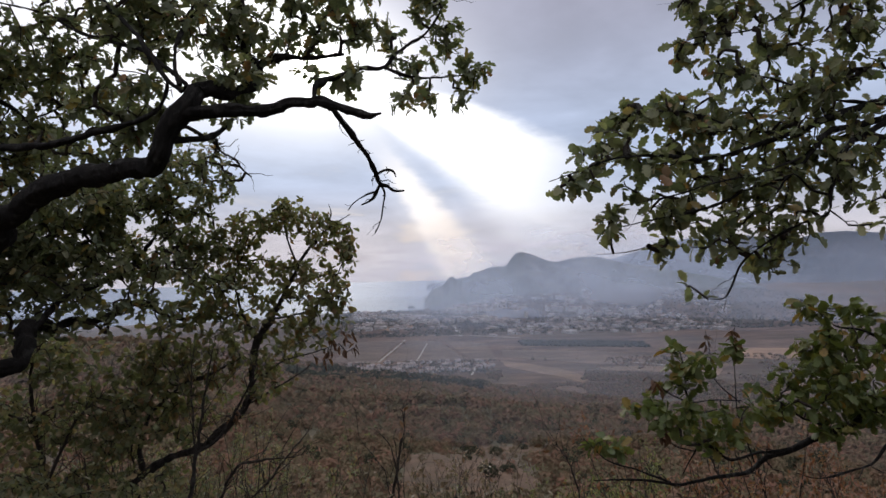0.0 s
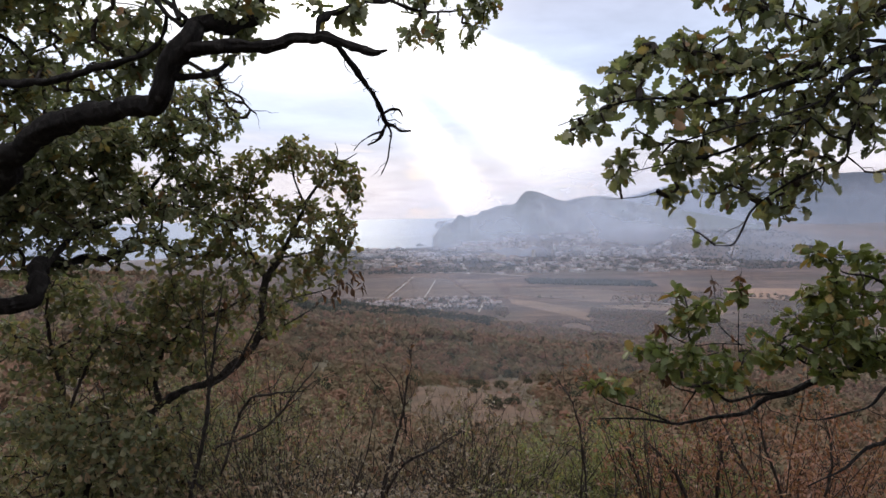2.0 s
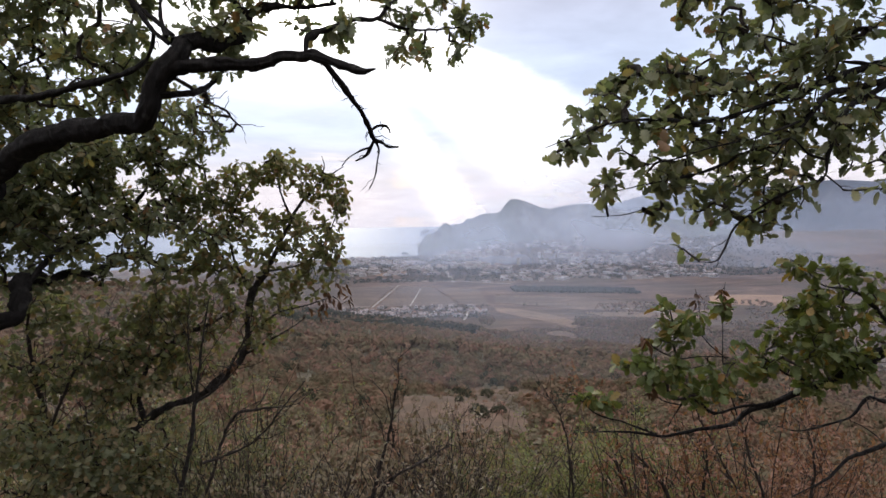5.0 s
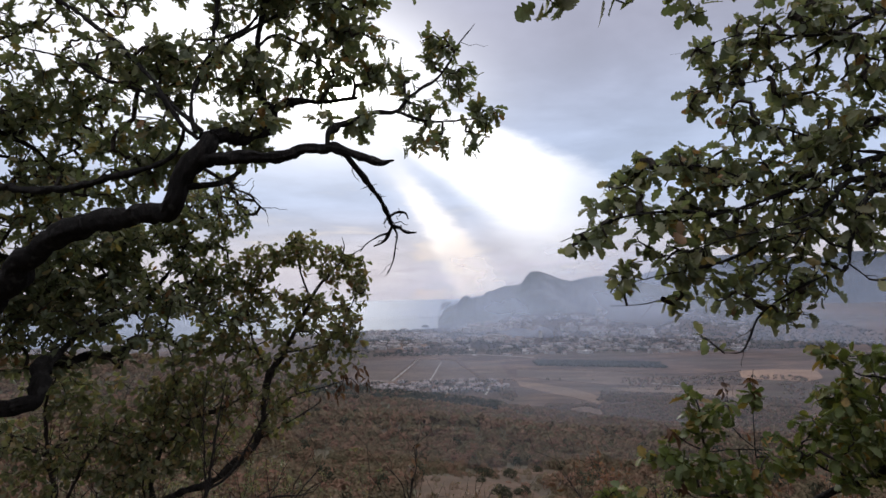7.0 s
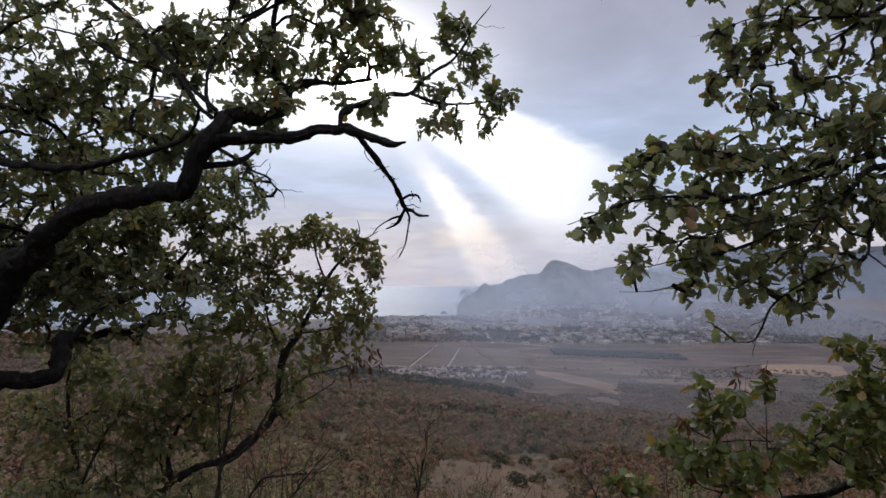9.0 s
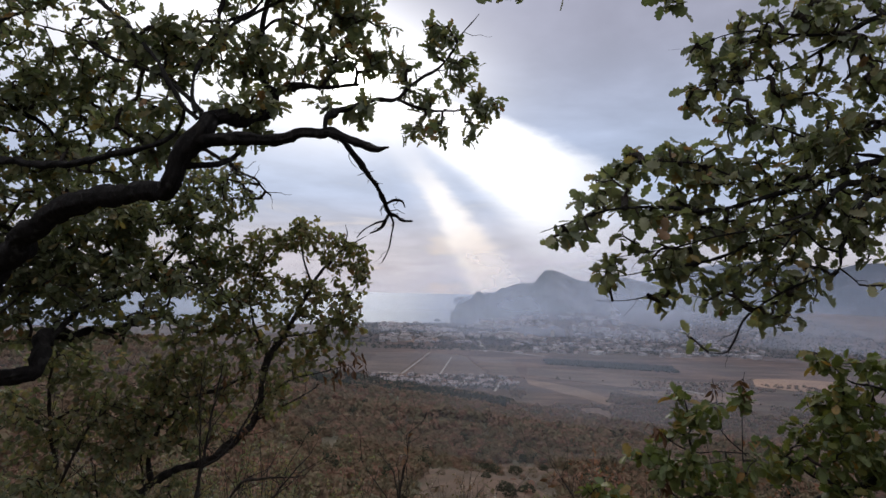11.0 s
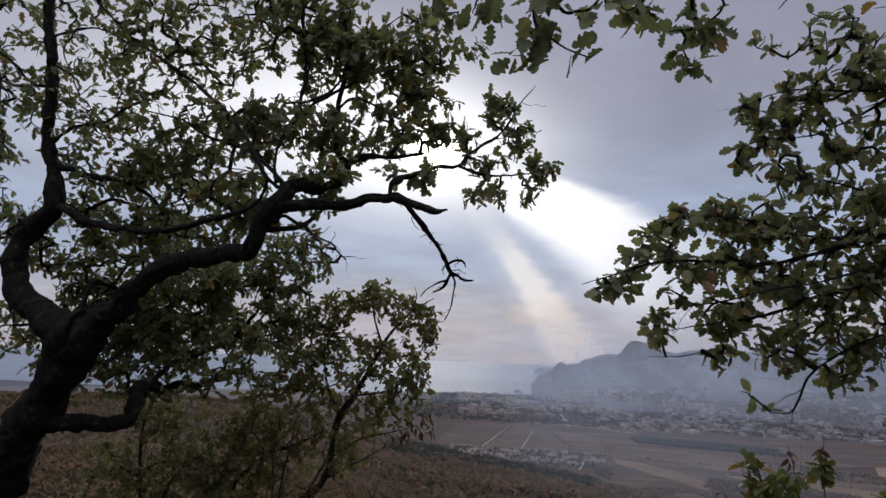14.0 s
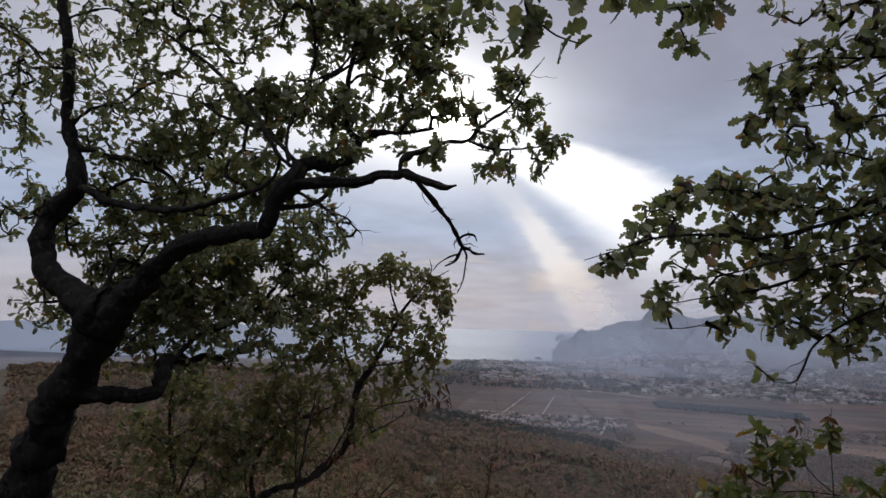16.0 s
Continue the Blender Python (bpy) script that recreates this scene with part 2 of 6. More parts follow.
def haze_sheet_material(name, thick, top, full, seed, lit):
    """A thin translucent sheet standing in for drifting haze; it scatters the light that falls on it."""
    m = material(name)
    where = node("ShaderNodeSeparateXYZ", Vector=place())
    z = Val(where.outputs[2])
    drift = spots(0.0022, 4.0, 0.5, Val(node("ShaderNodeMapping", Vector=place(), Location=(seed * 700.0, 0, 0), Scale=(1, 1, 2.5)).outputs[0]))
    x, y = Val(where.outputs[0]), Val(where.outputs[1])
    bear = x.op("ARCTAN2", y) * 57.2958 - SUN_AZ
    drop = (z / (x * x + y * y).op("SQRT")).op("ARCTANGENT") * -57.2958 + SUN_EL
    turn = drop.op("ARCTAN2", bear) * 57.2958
    # sun shafts are painted in: opacity rises along the sky's fan
    painted_shafts = turn.step(24, 29) * turn.step(42, 35) * 0.8 + turn.step(46, 50) * turn.step(58, 55) * 0.5
    # thinned over the sea and far right to suit the tones in view
    veil = z.step(top, full) * drift.step(0.3, 0.7, 0.7, 1.3) * thick * (painted_shafts * drift.step(0.25, 0.6) * lit + 1.0) * bear.step(24, 38, 1.0, 0.52) * bear.step(4, 13, 0.4, 1.0)
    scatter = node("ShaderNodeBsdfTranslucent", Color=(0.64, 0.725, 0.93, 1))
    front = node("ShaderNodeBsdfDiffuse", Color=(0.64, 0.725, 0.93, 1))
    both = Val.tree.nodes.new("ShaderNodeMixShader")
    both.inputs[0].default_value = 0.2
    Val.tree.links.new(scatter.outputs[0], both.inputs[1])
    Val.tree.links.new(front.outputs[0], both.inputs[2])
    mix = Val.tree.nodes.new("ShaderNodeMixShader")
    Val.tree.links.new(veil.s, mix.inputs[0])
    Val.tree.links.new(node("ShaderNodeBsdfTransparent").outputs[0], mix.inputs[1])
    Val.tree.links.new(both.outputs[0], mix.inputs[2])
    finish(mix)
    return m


# ---- mesh helpers ----
def mesh_from(name, verts, faces, mat, smooth=False):
    """A mesh from an array of corners and an array of faces with equal corner counts."""
    verts, faces = np.asarray(verts, np.float32), np.asarray(faces, np.int32)
    me = bpy.data.meshes.new(name)
    k = faces.shape[1]
    me.vertices.add(len(verts))
    me.vertices.foreach_set("co", verts.ravel())
    me.loops.add(faces.size)
    me.loops.foreach_set("vertex_index", faces.ravel())
    me.polygons.add(len(faces))
    me.polygons.foreach_set("loop_start", np.arange(0, faces.size, k, dtype=np.int32))
    me.polygons.foreach_set("use_smooth", np.full(len(faces), smooth, dtype=bool))
    me.update(calc_edges=True)
    me.validate()
    me.materials.append(mat)
    return me


def grid_faces(nu, nv, closed=False):
    i, j = np.meshgrid(np.arange(nu - 1), np.arange(nv if closed else nv - 1), indexing="ij")
    j2 = (j + 1) % nv
    return np.stack([i * nv + j, (i + 1) * nv + j, (i + 1) * nv + j2, i * nv + j2], -1).reshape(-1, 4)


def thing(name, where, label, category, group="", kind=""):
    ob = new(name)
    ob.location = where
    return tagged(ob, label, category, group, kind)


def part(name, me, parent, label=""):
    ob = new(name, me)
    ob.parent = parent
    if parent.type == "EMPTY":
        ob.matrix_parent_inverse = Matrix.Translation(parent.location).inverted()
    return tagged(ob, label)


rng = np.random.default_rng(7)


def smooth_noise(x, y, scale, seed, octaves=4):
    """Value noise on arrays."""
    total, amp, norm = np.zeros_like(x, dtype=float), 1.0, 0.0
    for o in range(octaves):
        u, v = x / scale * 2 ** o + seed * 17.3, y / scale * 2 ** o + seed * 9.1
        i, j = np.floor(u), np.floor(v)
        f, g = u - i, v - j
        f, g = f * f * (3 - 2 * f), g * g * (3 - 2 * g)
        h = lambda a, b: np.modf(np.abs(np.sin(a * 127.1 + b * 311.7 + seed * 74.7) * 43758.5453))[0]
        total += amp * ((h(i, j) * (1 - f) + h(i + 1, j) * f) * (1 - g) + (h(i, j + 1) * (1 - f) + h(i + 1, j + 1) * f) * g)
        norm += amp
        amp *= 0.5
    return total / norm


# ---- the land ----
SEA_Z, PLAIN_Z = -202.0, -199.0


def shore(x):
    """How far ahead the coast lies."""
    return 2150 + 0.35 * (x + 380) + 25 * np.sin(x / 90.0)


def height(x, y):
    x, y = np.asarray(x, float), np.asarray(y, float)
    r, a = np.hypot(x, y) + 1e-6, np.degrees(np.arctan2(x, y))
    af = np.clip(a, -75, 75)
    crest = np.interp(af, [-60, -40, -28, -16, -8, 0, 10, 20, 40], [4.5, 5.6, 6.4, 9.0, 10.9, 12.0, 13.2, 13.6, 13.4])
    lr = np.log(r)
    near = np.interp(lr, np.log([0.5, 1.5, 3, 6, 12, 25, 60, 125, 250]), [2, 5, 11, 17, 21, 22.5, 22, 20, 17.2])
    k = np.clip((lr - math.log(60)) / (math.log(620) - math.log(60)), 0, 1)
    side = np.clip((-af - 8) / 30, 0, 1) * np.clip((lr - math.log(20)) / 2.5, 0, 1)
    dip = near * (1 - k) + crest * k
    dip = dip * (1 - side) + np.minimum(dip, crest + 3.0) * side
    z = -r * np.tan(np.radians(dip))
    edge = 680 + 60 * np.sin(np.radians(a * 9))
    z -= np.clip(r - edge, 0, None) * 0.55 + np.clip(r - edge, 0, 120) ** 2 * 0.001
    bumps = smooth_noise(x, y, 60, 3) - 0.5
    z += bumps * np.clip(r / 60, 0, 1) * np.clip(r * 0.06, 0, 14) * np.clip((900 - r) / 200, 0, 1)
    z += (smooth_noise(x, y, 1.5, 5) - 0.5) * 0.25 * np.clip(r / 3, 0, 1) * np.clip((400 - r) / 300, 0, 1)
    z = np.maximum(z, PLAIN_Z)
    back = np.clip(np.minimum(r * 0.3, 60 + r * 0.02), 0, 120)
    w = np.clip((100 - np.abs(a)) / 50, 0, 1)
    w = w * w * (3 - 2 * w)
    z = z * w + back * (1 - w) * np.clip(r / 3, 0, 1)
    k = np.clip((r - 1800) / 550, 0, 1) * np.clip((a + 1) / 7, 0, 1)
    z = z + 48 * k * k * (3 - 2 * k) * (np.abs(a) < 90) * (0.8 + 0.4 * smooth_noise(x, y, 180, 61, 3))
    out = (y > 0) & (x < 60) & (y > shore(x)) & (r > 1800)
    return np.where(out, np.maximum(PLAIN_Z - (y - shore(x)) * 0.12, SEA_Z - 25), z)


rings = np.concatenate([[0.0002], np.geomspace(0.3, 900, 150), np.linspace(930, 2800, 75), np.linspace(2900, 4900, 20)])
bearings = np.radians(np.concatenate([np.linspace(-180, -62, 50), np.linspace(-60, 60, 260), np.linspace(62, 179, 50)]))
R, B = np.meshgrid(rings, bearings, indexing="ij")
GX, GY = R * np.sin(B), R * np.cos(B)
GZ = height(GX, GY)
me = mesh_from("ground", np.stack([GX, GY, GZ], -1).reshape(-1, 3), grid_faces(len(rings), len(bearings), True), SOIL, True)
me.materials.append(PLAIN)
me.polygons.foreach_set("material_index", np.repeat((rings[:-1] > 820).astype(np.int32), len(bearings)))
tagged(new("ground", me), "brown scrubby hillside falling to a wide dusty valley plain", "ground", kind="structure")

span = np.linspace(-4600, 900, 60)
depth = np.linspace(1850, 4930, 40)
SX, SY = np.meshgrid(span, depth, indexing="ij")
tagged(new("water", mesh_from("water", np.stack([SX, SY, np.full_like(SX, SEA_Z)], -1).reshape(-1, 3), grid_faces(60, 40)[:, ::-1], SEA, True)),
       "calm pale grey-blue sea reaching the horizon", "sea", kind="structure")


def ridge(name, label, mat, profile, dist, front, behind, seed, rough, base=PLAIN_Z - 4):
    """A mountain range: profile gives its skyline as bearing and height above the eye, both in degrees."""
    pa, pe = zip(*profile)
    aa = np.linspace(pa[0], pa[-1], int((pa[-1] - pa[0]) * 14))
    tt = np.linspace(-1, 1, 61)
    A, T = np.meshgrid(aa, tt, indexing="ij")
    top = np.interp(A, pa, pe)
    rr = dist + np.where(T < 0, T * front, T * behind)
    peak = 1.7 + dist * np.tan(np.radians(top))
    x, y = rr * np.sin(np.radians(A)), rr * np.cos(np.radians(A))
    fall = np.clip(1 - np.abs(T), 0, 1)
    fall = fall ** 1.25
    gully = np.abs(smooth_noise(x, y, 240, seed, 5) - 0.5) * 2
    crag = smooth_noise(x, y, 60, seed + 2, 4) - 0.5
    z = base + (peak - base) * np.clip(fall * (1 - rough * gully * (1 - fall) * 2.2), 0, 1) + crag * 44 * rough * np.clip(fall * 4, 0, 1) * np.clip((1 - fall) * 5, 0, 1)
    ob = new(name, mesh_from(name, np.stack([x, y, z], -1).reshape(-1, 3), grid_faces(len(aa), len(tt)), mat, True))
    return tagged(ob, label, "mountain", kind="structure")


def over(px, py):
    """Bearing and height in degrees of a pixel in the opening camera view, focal length 1045 pixels."""
    return math.degrees(math.atan((px - 784) / 1045)), math.degrees(math.atan((451 - py) / 1045))


CAPE = [(-1.95, -5.1), (-1.80, -4.59), (-1.28, -3.48), (-0.75, -3.09), (0.04, -2.84), (0.46, -2.33), (0.67, -2.05), (1.07, -2.08), (1.45, -2.36), (1.59, -2.34), (1.86, -2.16), (2.1, -2.2), (2.53, -2.11), (2.99, -1.69), (3.44, -1.66), (4.35, -1.29), (5.24, -1.16),
        (5.95, -1.15), (6.27, -1.0), (6.71, -0.34), (7.16, 0.1), (7.72, 0.15), (8.59, -0.07), (9.45, -0.44), (10.1, -0.72), (10.96, -0.87), (12.25, -0.57), (13.32, -0.44), (14.9, -0.5), (17.0, -1.05), (19.8, -1.6), (24.5, -2.4), (30.5, -3.8), (36.6, -5.1)]
ridge("mountain_cape", "craggy hazy grey-blue headland with rocky teeth above the sea", ROCK, CAPE, 2500, 420, 500, 4, 0.8)
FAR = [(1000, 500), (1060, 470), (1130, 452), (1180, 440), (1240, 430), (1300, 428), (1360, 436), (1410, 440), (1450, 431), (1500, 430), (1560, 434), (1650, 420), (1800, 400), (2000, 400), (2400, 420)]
ridge("mountain_far", "long blue-grey mountain range fading in haze", HAZE_BLUE_HILL, [over(*p) for p in FAR], 3600, 1000, 700, 9, 0.6)

ridge("mountain_point", "low dim headland beyond the cape", ROCK, [(-1.6, -3.3), (-1.54, -2.9), (-1.32, -2.69), (-0.94, -2.59), (-0.56, -2.66), (-0.18, -2.77), (0.5, -3.1)], 3600, 60, 60, 6, 0.3, SEA_Z - 4)
ridge("sea_rock", "small dark rock standing in the sea", ROCK, [over(*p) for p in [(721, 541), (724, 538.5), (728, 537.5), (732, 539), (735, 541)]], 2330, 6, 6, 8, 0.5, SEA_Z - 4)

# added haze sheets arc round the eye; near tops stay below the mountain sightline
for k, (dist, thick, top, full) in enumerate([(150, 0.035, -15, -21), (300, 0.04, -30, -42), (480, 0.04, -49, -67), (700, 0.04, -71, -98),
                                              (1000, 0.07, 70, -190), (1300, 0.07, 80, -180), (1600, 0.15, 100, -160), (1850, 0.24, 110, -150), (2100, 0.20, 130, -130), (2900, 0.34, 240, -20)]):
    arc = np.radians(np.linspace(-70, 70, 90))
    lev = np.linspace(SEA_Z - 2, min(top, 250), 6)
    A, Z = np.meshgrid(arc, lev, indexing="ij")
    ob = new("haze", mesh_from("haze", np.stack([dist * np.sin(A), dist * np.cos(A), Z], -1).reshape(-1, 3), grid_faces(90, 6), haze_sheet_material("haze", thick, top, full, k, 1.0 if dist > 1700 else 0.0), True))
    tagged(ob, "upright translucent sheet standing in for valley haze", "haze", kind="structure")


def patch(name, corners, mat):
    """A field: a low slab with the given outline."""
    bm = bmesh.new()
    low = [bm.verts.new((x, y, PLAIN_Z - 1)) for x, y in corners]
    face = bm.faces.new(low)
    if face.normal.z < 0:
        face.normal_flip()
    up = bmesh.ops.extrude_face_region(bm, geom=[face])
    bmesh.ops.translate(bm, vec=(0, 0, 1.4), verts=[v for v in up["geom"] if isinstance(v, bmesh.types.BMVert)])
    bmesh.ops.recalc_face_normals(bm, faces=bm.faces)
    me = bpy.data.meshes.new(name)
    bm.to_mesh(me)
    bm.free()
    me.materials.append(mat)
    return tagged(new(name, me), "bare clay patch on the valley edge" if name == "clearing" else "dry autumn field on the valley plain", name, kind="structure")


def lane(width, line):
    bm = bmesh.new()
    pts = [Vector((x, y, 0)) for x, y in line]
    rows_ = []
    for i, p in enumerate(pts):
        d = (pts[min(i + 1, len(pts) - 1)] - pts[max(i - 1, 0)]).normalized()
        n = Vector((-d.y, d.x, 0)) * width / 2
        rows_.append([bm.verts.new((*(p + s * n).xy, PLAIN_Z + z)) for s, z in ((-1.15, 0.2), (-1, 0.7), (1, 0.7), (1.15, 0.2))])
    for a, b in zip(rows_, rows_[1:]):
        for k in range(3):
            bm.faces.new((a[k], a[k + 1], b[k + 1], b[k]))
    bmesh.ops.recalc_face_normals(bm, faces=bm.faces)
    me = bpy.data.meshes.new("road")
    bm.to_mesh(me)
    bm.free()
    me.materials.append(LANE)
    return tagged(new("road", me), "pale dusty track between the fields", "road", kind="structure")


patch("field", [(106, 1113), (147, 1082), (191, 1036), (219, 985), (226, 935), (212, 907), (185, 955), (146, 1003), (109, 1056)], OCHRE)
patch("field", [(548, 1176), (625, 1185), (693, 1167), (653, 1082), (604, 1051), (557, 1076), (518, 1101)], STRAW)
patch("field", [(-214, 1413), (-103, 1424), (-133, 1127), (-218, 1144)], PLOUGH)
patch("field", [(-85, 1423), (-10, 1389), (44, 1129), (-118, 1138)], PLOUGH)
patch("field", [(3, 1379), (94, 1345), (100, 1126), (51, 1128)], VINE)
patch("field", [(122, 1246), (322, 1190), (415, 1107), (360, 1037), (266, 1058), (113, 1156)], VINE)
patch("field", [(215, 1686), (424, 1753), (594, 1625), (396, 1466), (236, 1512)], PLOUGH)
patch("field", [(-178, 1737), (-95, 1744), (-74, 1633), (-166, 1616)], STRAW)
patch("field", [(258, 1027), (338, 1033), (464, 987), (431, 934), (320, 948)], OCHRE)
lane(8, [(19, 1824), (30, 1649), (42, 1463)])
lane(4, [(-94, 1433), (-112, 1262), (-127, 1133), (-173, 1141)])
lane(2.6, [(-39, 1364), (-47, 1235), (-54, 1134)])
lane(3, [(5, 1131), (-10, 1062), (-25, 992)])
lane(3.6, [(67, 1134), (55, 1059), (44, 989)])
lane(4, [(-161, 1567), (-54, 1502), (61, 1482), (180, 1412)])
lane(4, [(331, 1072), (379, 1036), (395, 1015)])


# ---- scrub on the slopes: clumps of loose leafy facets ----
def tufts(centres, radii, heights, count, size):
    """Loose facets filling low domes, one dome for each centre."""
    n = len(centres)
    d = rng.normal(size=(n, count, 3))
    d /= np.linalg.norm(d, axis=2, keepdims=True)
    d[..., 2] = np.abs(d[..., 2])
    rad = rng.uniform(0.7, 1.0, (n, count, 1)) * (0.88 + 0.24 * rng.random((n, count, 1)))
    p = d * rad * np.stack([radii, radii, heights], -1)[:, None, :] + centres[:, None, :]
    out = d / np.stack([radii, radii, heights], -1)[:, None, :] + rng.normal(size=(n, count, 3)) * (0.3 / radii)[:, None, None]
    out /= np.linalg.norm(out, axis=2, keepdims=True)
    u = np.cross(out, rng.normal(size=(n, count, 3)))
    u /= np.linalg.norm(u, axis=2, keepdims=True) + 1e-9
    v = np.cross(out, u)
    s = (size * radii)[:, None, None] * rng.uniform(0.8, 1.7, (n, count, 1))
    corners = [(1.0, 0.1), (-0.6, 0.8), (-0.5, -0.9)]
    tri = np.stack([p + s * (a * u + b * v) for a, b in corners], 2)
    dome = d / np.stack([radii, radii, heights], -1)[:, None, :]
    dome = dome / np.linalg.norm(dome, axis=2, keepdims=True) + rng.normal(size=(n, count, 3)) * 0.12
    return tri.reshape(-1, 3), np.repeat(dome.reshape(-1, 3), 3, axis=0)


def scatter(n, r0, r1, a0, a1, clear=True):
    r = np.sqrt(rng.uniform(r0 * r0, r1 * r1, n))
    a = np.radians(rng.uniform(a0, a1, n))
    x, y = r * np.sin(a), r * np.cos(a)
    keep = np.ones(n, bool)
    if clear:
        keep &= ((x - 4.0) / 12.5) ** 2 + ((y - 106) / 42) ** 2 > rng.uniform(0.75, 1.15, n)
        keep &= ((x - 14) / 9.5) ** 2 + ((y - 140) / 17) ** 2 > rng.uniform(0.75, 1.15, n)
        keep &= ((x - 182) / 24) ** 2 + ((y - 858) / 34) ** 2 > rng.uniform(0.7, 1.2, n)
        keep &= ((x - 165) / 70) ** 2 + ((y - 1010) / 105) ** 2 > 1
        keep &= smooth_noise(x, y, 30, 21) > 0.16
    return x[keep], y[keep]


def bushes(name, v, count, mat):
    """The facets as one mesh; each bush has a tone of its own and the rounded slope of its crown."""
    v, dome = v
    me = mesh_from(name, v, np.arange(len(v)).reshape(-1, 3), mat)
    tone = np.repeat(rng.random(len(v) // (3 * count)), 3 * count).astype(np.float32)
    me.attributes.new("tone", "FLOAT", "POINT").data.foreach_set("value", tone)
    me.attributes.new("dome", "FLOAT_VECTOR", "POINT").data.foreach_set("vector", dome.astype(np.float32).ravel())
    return me


def scrub(name, label, n, r0, r1, count, size, rad, mat, a0=-48, a1=48, clear=True, low=0.0, ragged=0.0):
    x, y = scatter(n, r0, r1, a0, a1, clear)
    if ragged:
        u = np.abs(2 * (np.degrees(np.arctan2(x, y)) - a0) / (a1 - a0) - 1)
        w = 1 - (np.hypot(x, y) - r0) / (r1 - r0)
        keep = smooth_noise(x, y, 45, 8) > 0.15 + ragged * np.maximum(u, w)
        x, y = x[keep], y[keep]
    rr = rng.uniform(*rad, len(x))
    hh = rr * rng.uniform(0.95, 1.55, len(x))
    v = tufts(np.stack([x, y, height(x, y) + low], -1), rr, hh, count, size)
    ob = new(name, bushes(name, v, count, mat))
    return tagged(ob, label, "scrub", kind="stuff")


scrub("near_scrub", "leafless and browning bushes on the steep slope", 1700, 14, 60, 300, 0.074, (0.7, 1.6), CANOPY)
scrub("hillside_scrub", "dense brown and dull green autumn scrub", 4600, 55, 200, 110, 0.118, (1.1, 2.3), CANOPY)
scrub("far_scrub", "dense brown autumn woodland on the spur", 9500, 190, 480, 46, 0.19, (1.6, 3.2), CANOPY)
scrub("crest_scrub", "brown woodland along the crest of the spur", 11000, 470, 800, 24, 0.29, (1.9, 3.7), CANOPY)
scrub("plain_wood", "browning woodland where the slope meets the plain", 3200, 835, 930, 26, 0.26, (1.8, 3.4), CANOPY, 2, 34, ragged=0.35)
scrub("far_plain_wood", "browning woodland where the slope meets the plain", 3600, 925, 1030, 26, 0.26, (1.8, 3.4), CANOPY, 4, 34, ragged=0.35)
scrub("dark_bushes", "dark evergreen bushes round the bare clearing", 13, 92, 150, 260, 0.10, (0.8, 1.7), PINE, 1.5, 7.5, False, 0.4)
scrub("clearing_scrub", "small dry bushes dotted over the bare clay", 110, 88, 158, 120, 0.10, (0.4, 1.1), CANOPY, -4, 8, False, 0.2)
scrub("evergreen_bushes", "dark grey-green bushes scattered over the slope", 300, 60, 330, 150, 0.105, (1.1, 2.3), PINE, 1, 34, True, 0.3)
scrub("evergreen_thicket", "dark grey-green bushes scattered over the slope", 120, 70, 330, 150, 0.105, (1.1, 2.1), PINE, -34, 1, True, 0.3)



def bare(cx, cy, rx, ry, lift):
    rad = np.linspace(0, 1, 9)
    ang = np.linspace(0, 2 * math.pi, 40, endpoint=False)
    Q, T = np.meshgrid(rad, ang, indexing="ij")
    wob = 1 + 0.25 * np.sin(T * 3 + cx) + 0.15 * np.sin(T * 7)
    x, y = cx + rx * Q * wob * np.cos(T), cy + ry * Q * wob * np.sin(T)
    z = height(x, y) + lift * (1 - Q ** 4) - 0.3 * Q ** 6
    ob = new("clearing", mesh_from("clearing", np.stack([x, y, z], -1).reshape(-1, 3), grid_faces(9, 40, True)[:, ::-1], CLAY, True))
    return tagged(ob, "bare pale clay clearing in the scrub", "clearing", kind="structure")


bare(4.0, 108, 12, 40, 0.4)
bare(14.0, 140, 9, 16, 0.4)
patch("clearing", [(165, 835), (180, 822), (200, 838), (204, 868), (190, 892), (176, 885), (163, 862)], CLAY)
scrub("crest_pines", "dark pines along the crest of the spur", 3400, 430, 740, 44, 0.20, (2.2, 4.6), PINE, -15, 4, False, 0.3, 0.5)


# ---- the town on the plain ----
def box_faces(w, d, h, roof):
    v = np.array([(-w, -d, -1), (w, -d, -1), (w, d, -1), (-w, d, -1), (-w, -d, h), (w, -d, h), (w, d, h), (-w, d, h)], float) * (0.5, 0.5, 1)
    q = [(0, 1, 5, 4), (1, 2, 6, 5), (2, 3, 7, 6), (3, 0, 4, 7)]
    o = 0.6
    r = np.array([(-w / 2 - o, -d / 2 - o, h), (w / 2 + o, -d / 2 - o, h), (w / 2 + o, d / 2 + o, h), (-w / 2 - o, d / 2 + o, h), (-w / 2 - o, 0, h + roof), (w / 2 + o, 0, h + roof)])
    s = [(0, 1, 5, 4), (2, 3, 4, 5), (0, 4, 3, 3), (1, 2, 5, 5)]
    return v, q, r, s


def shell(name, v, q, mat):
    me = bpy.data.meshes.new(name)
    me.from_pydata([tuple(p) for p in v], [], [tuple(dict.fromkeys(f)) for f in q])
    me.materials.append(mat)
    return me


def house(where, turn, w, d, h, roof):
    v, q, r, s = box_faces(w, d, h, roof)
    ob = thing("house", (0, 0, 0), "small pale plastered village house with a pitched roof", "house", "houses of the hamlet")
    part("wall", shell("wall", v, q, LIME), ob)
    part("roof", shell("roof", r, s, ROOF), ob, "pitched sheet roof")
    ob.matrix_basis = pose(*where, 0, 0, turn)
    return ob


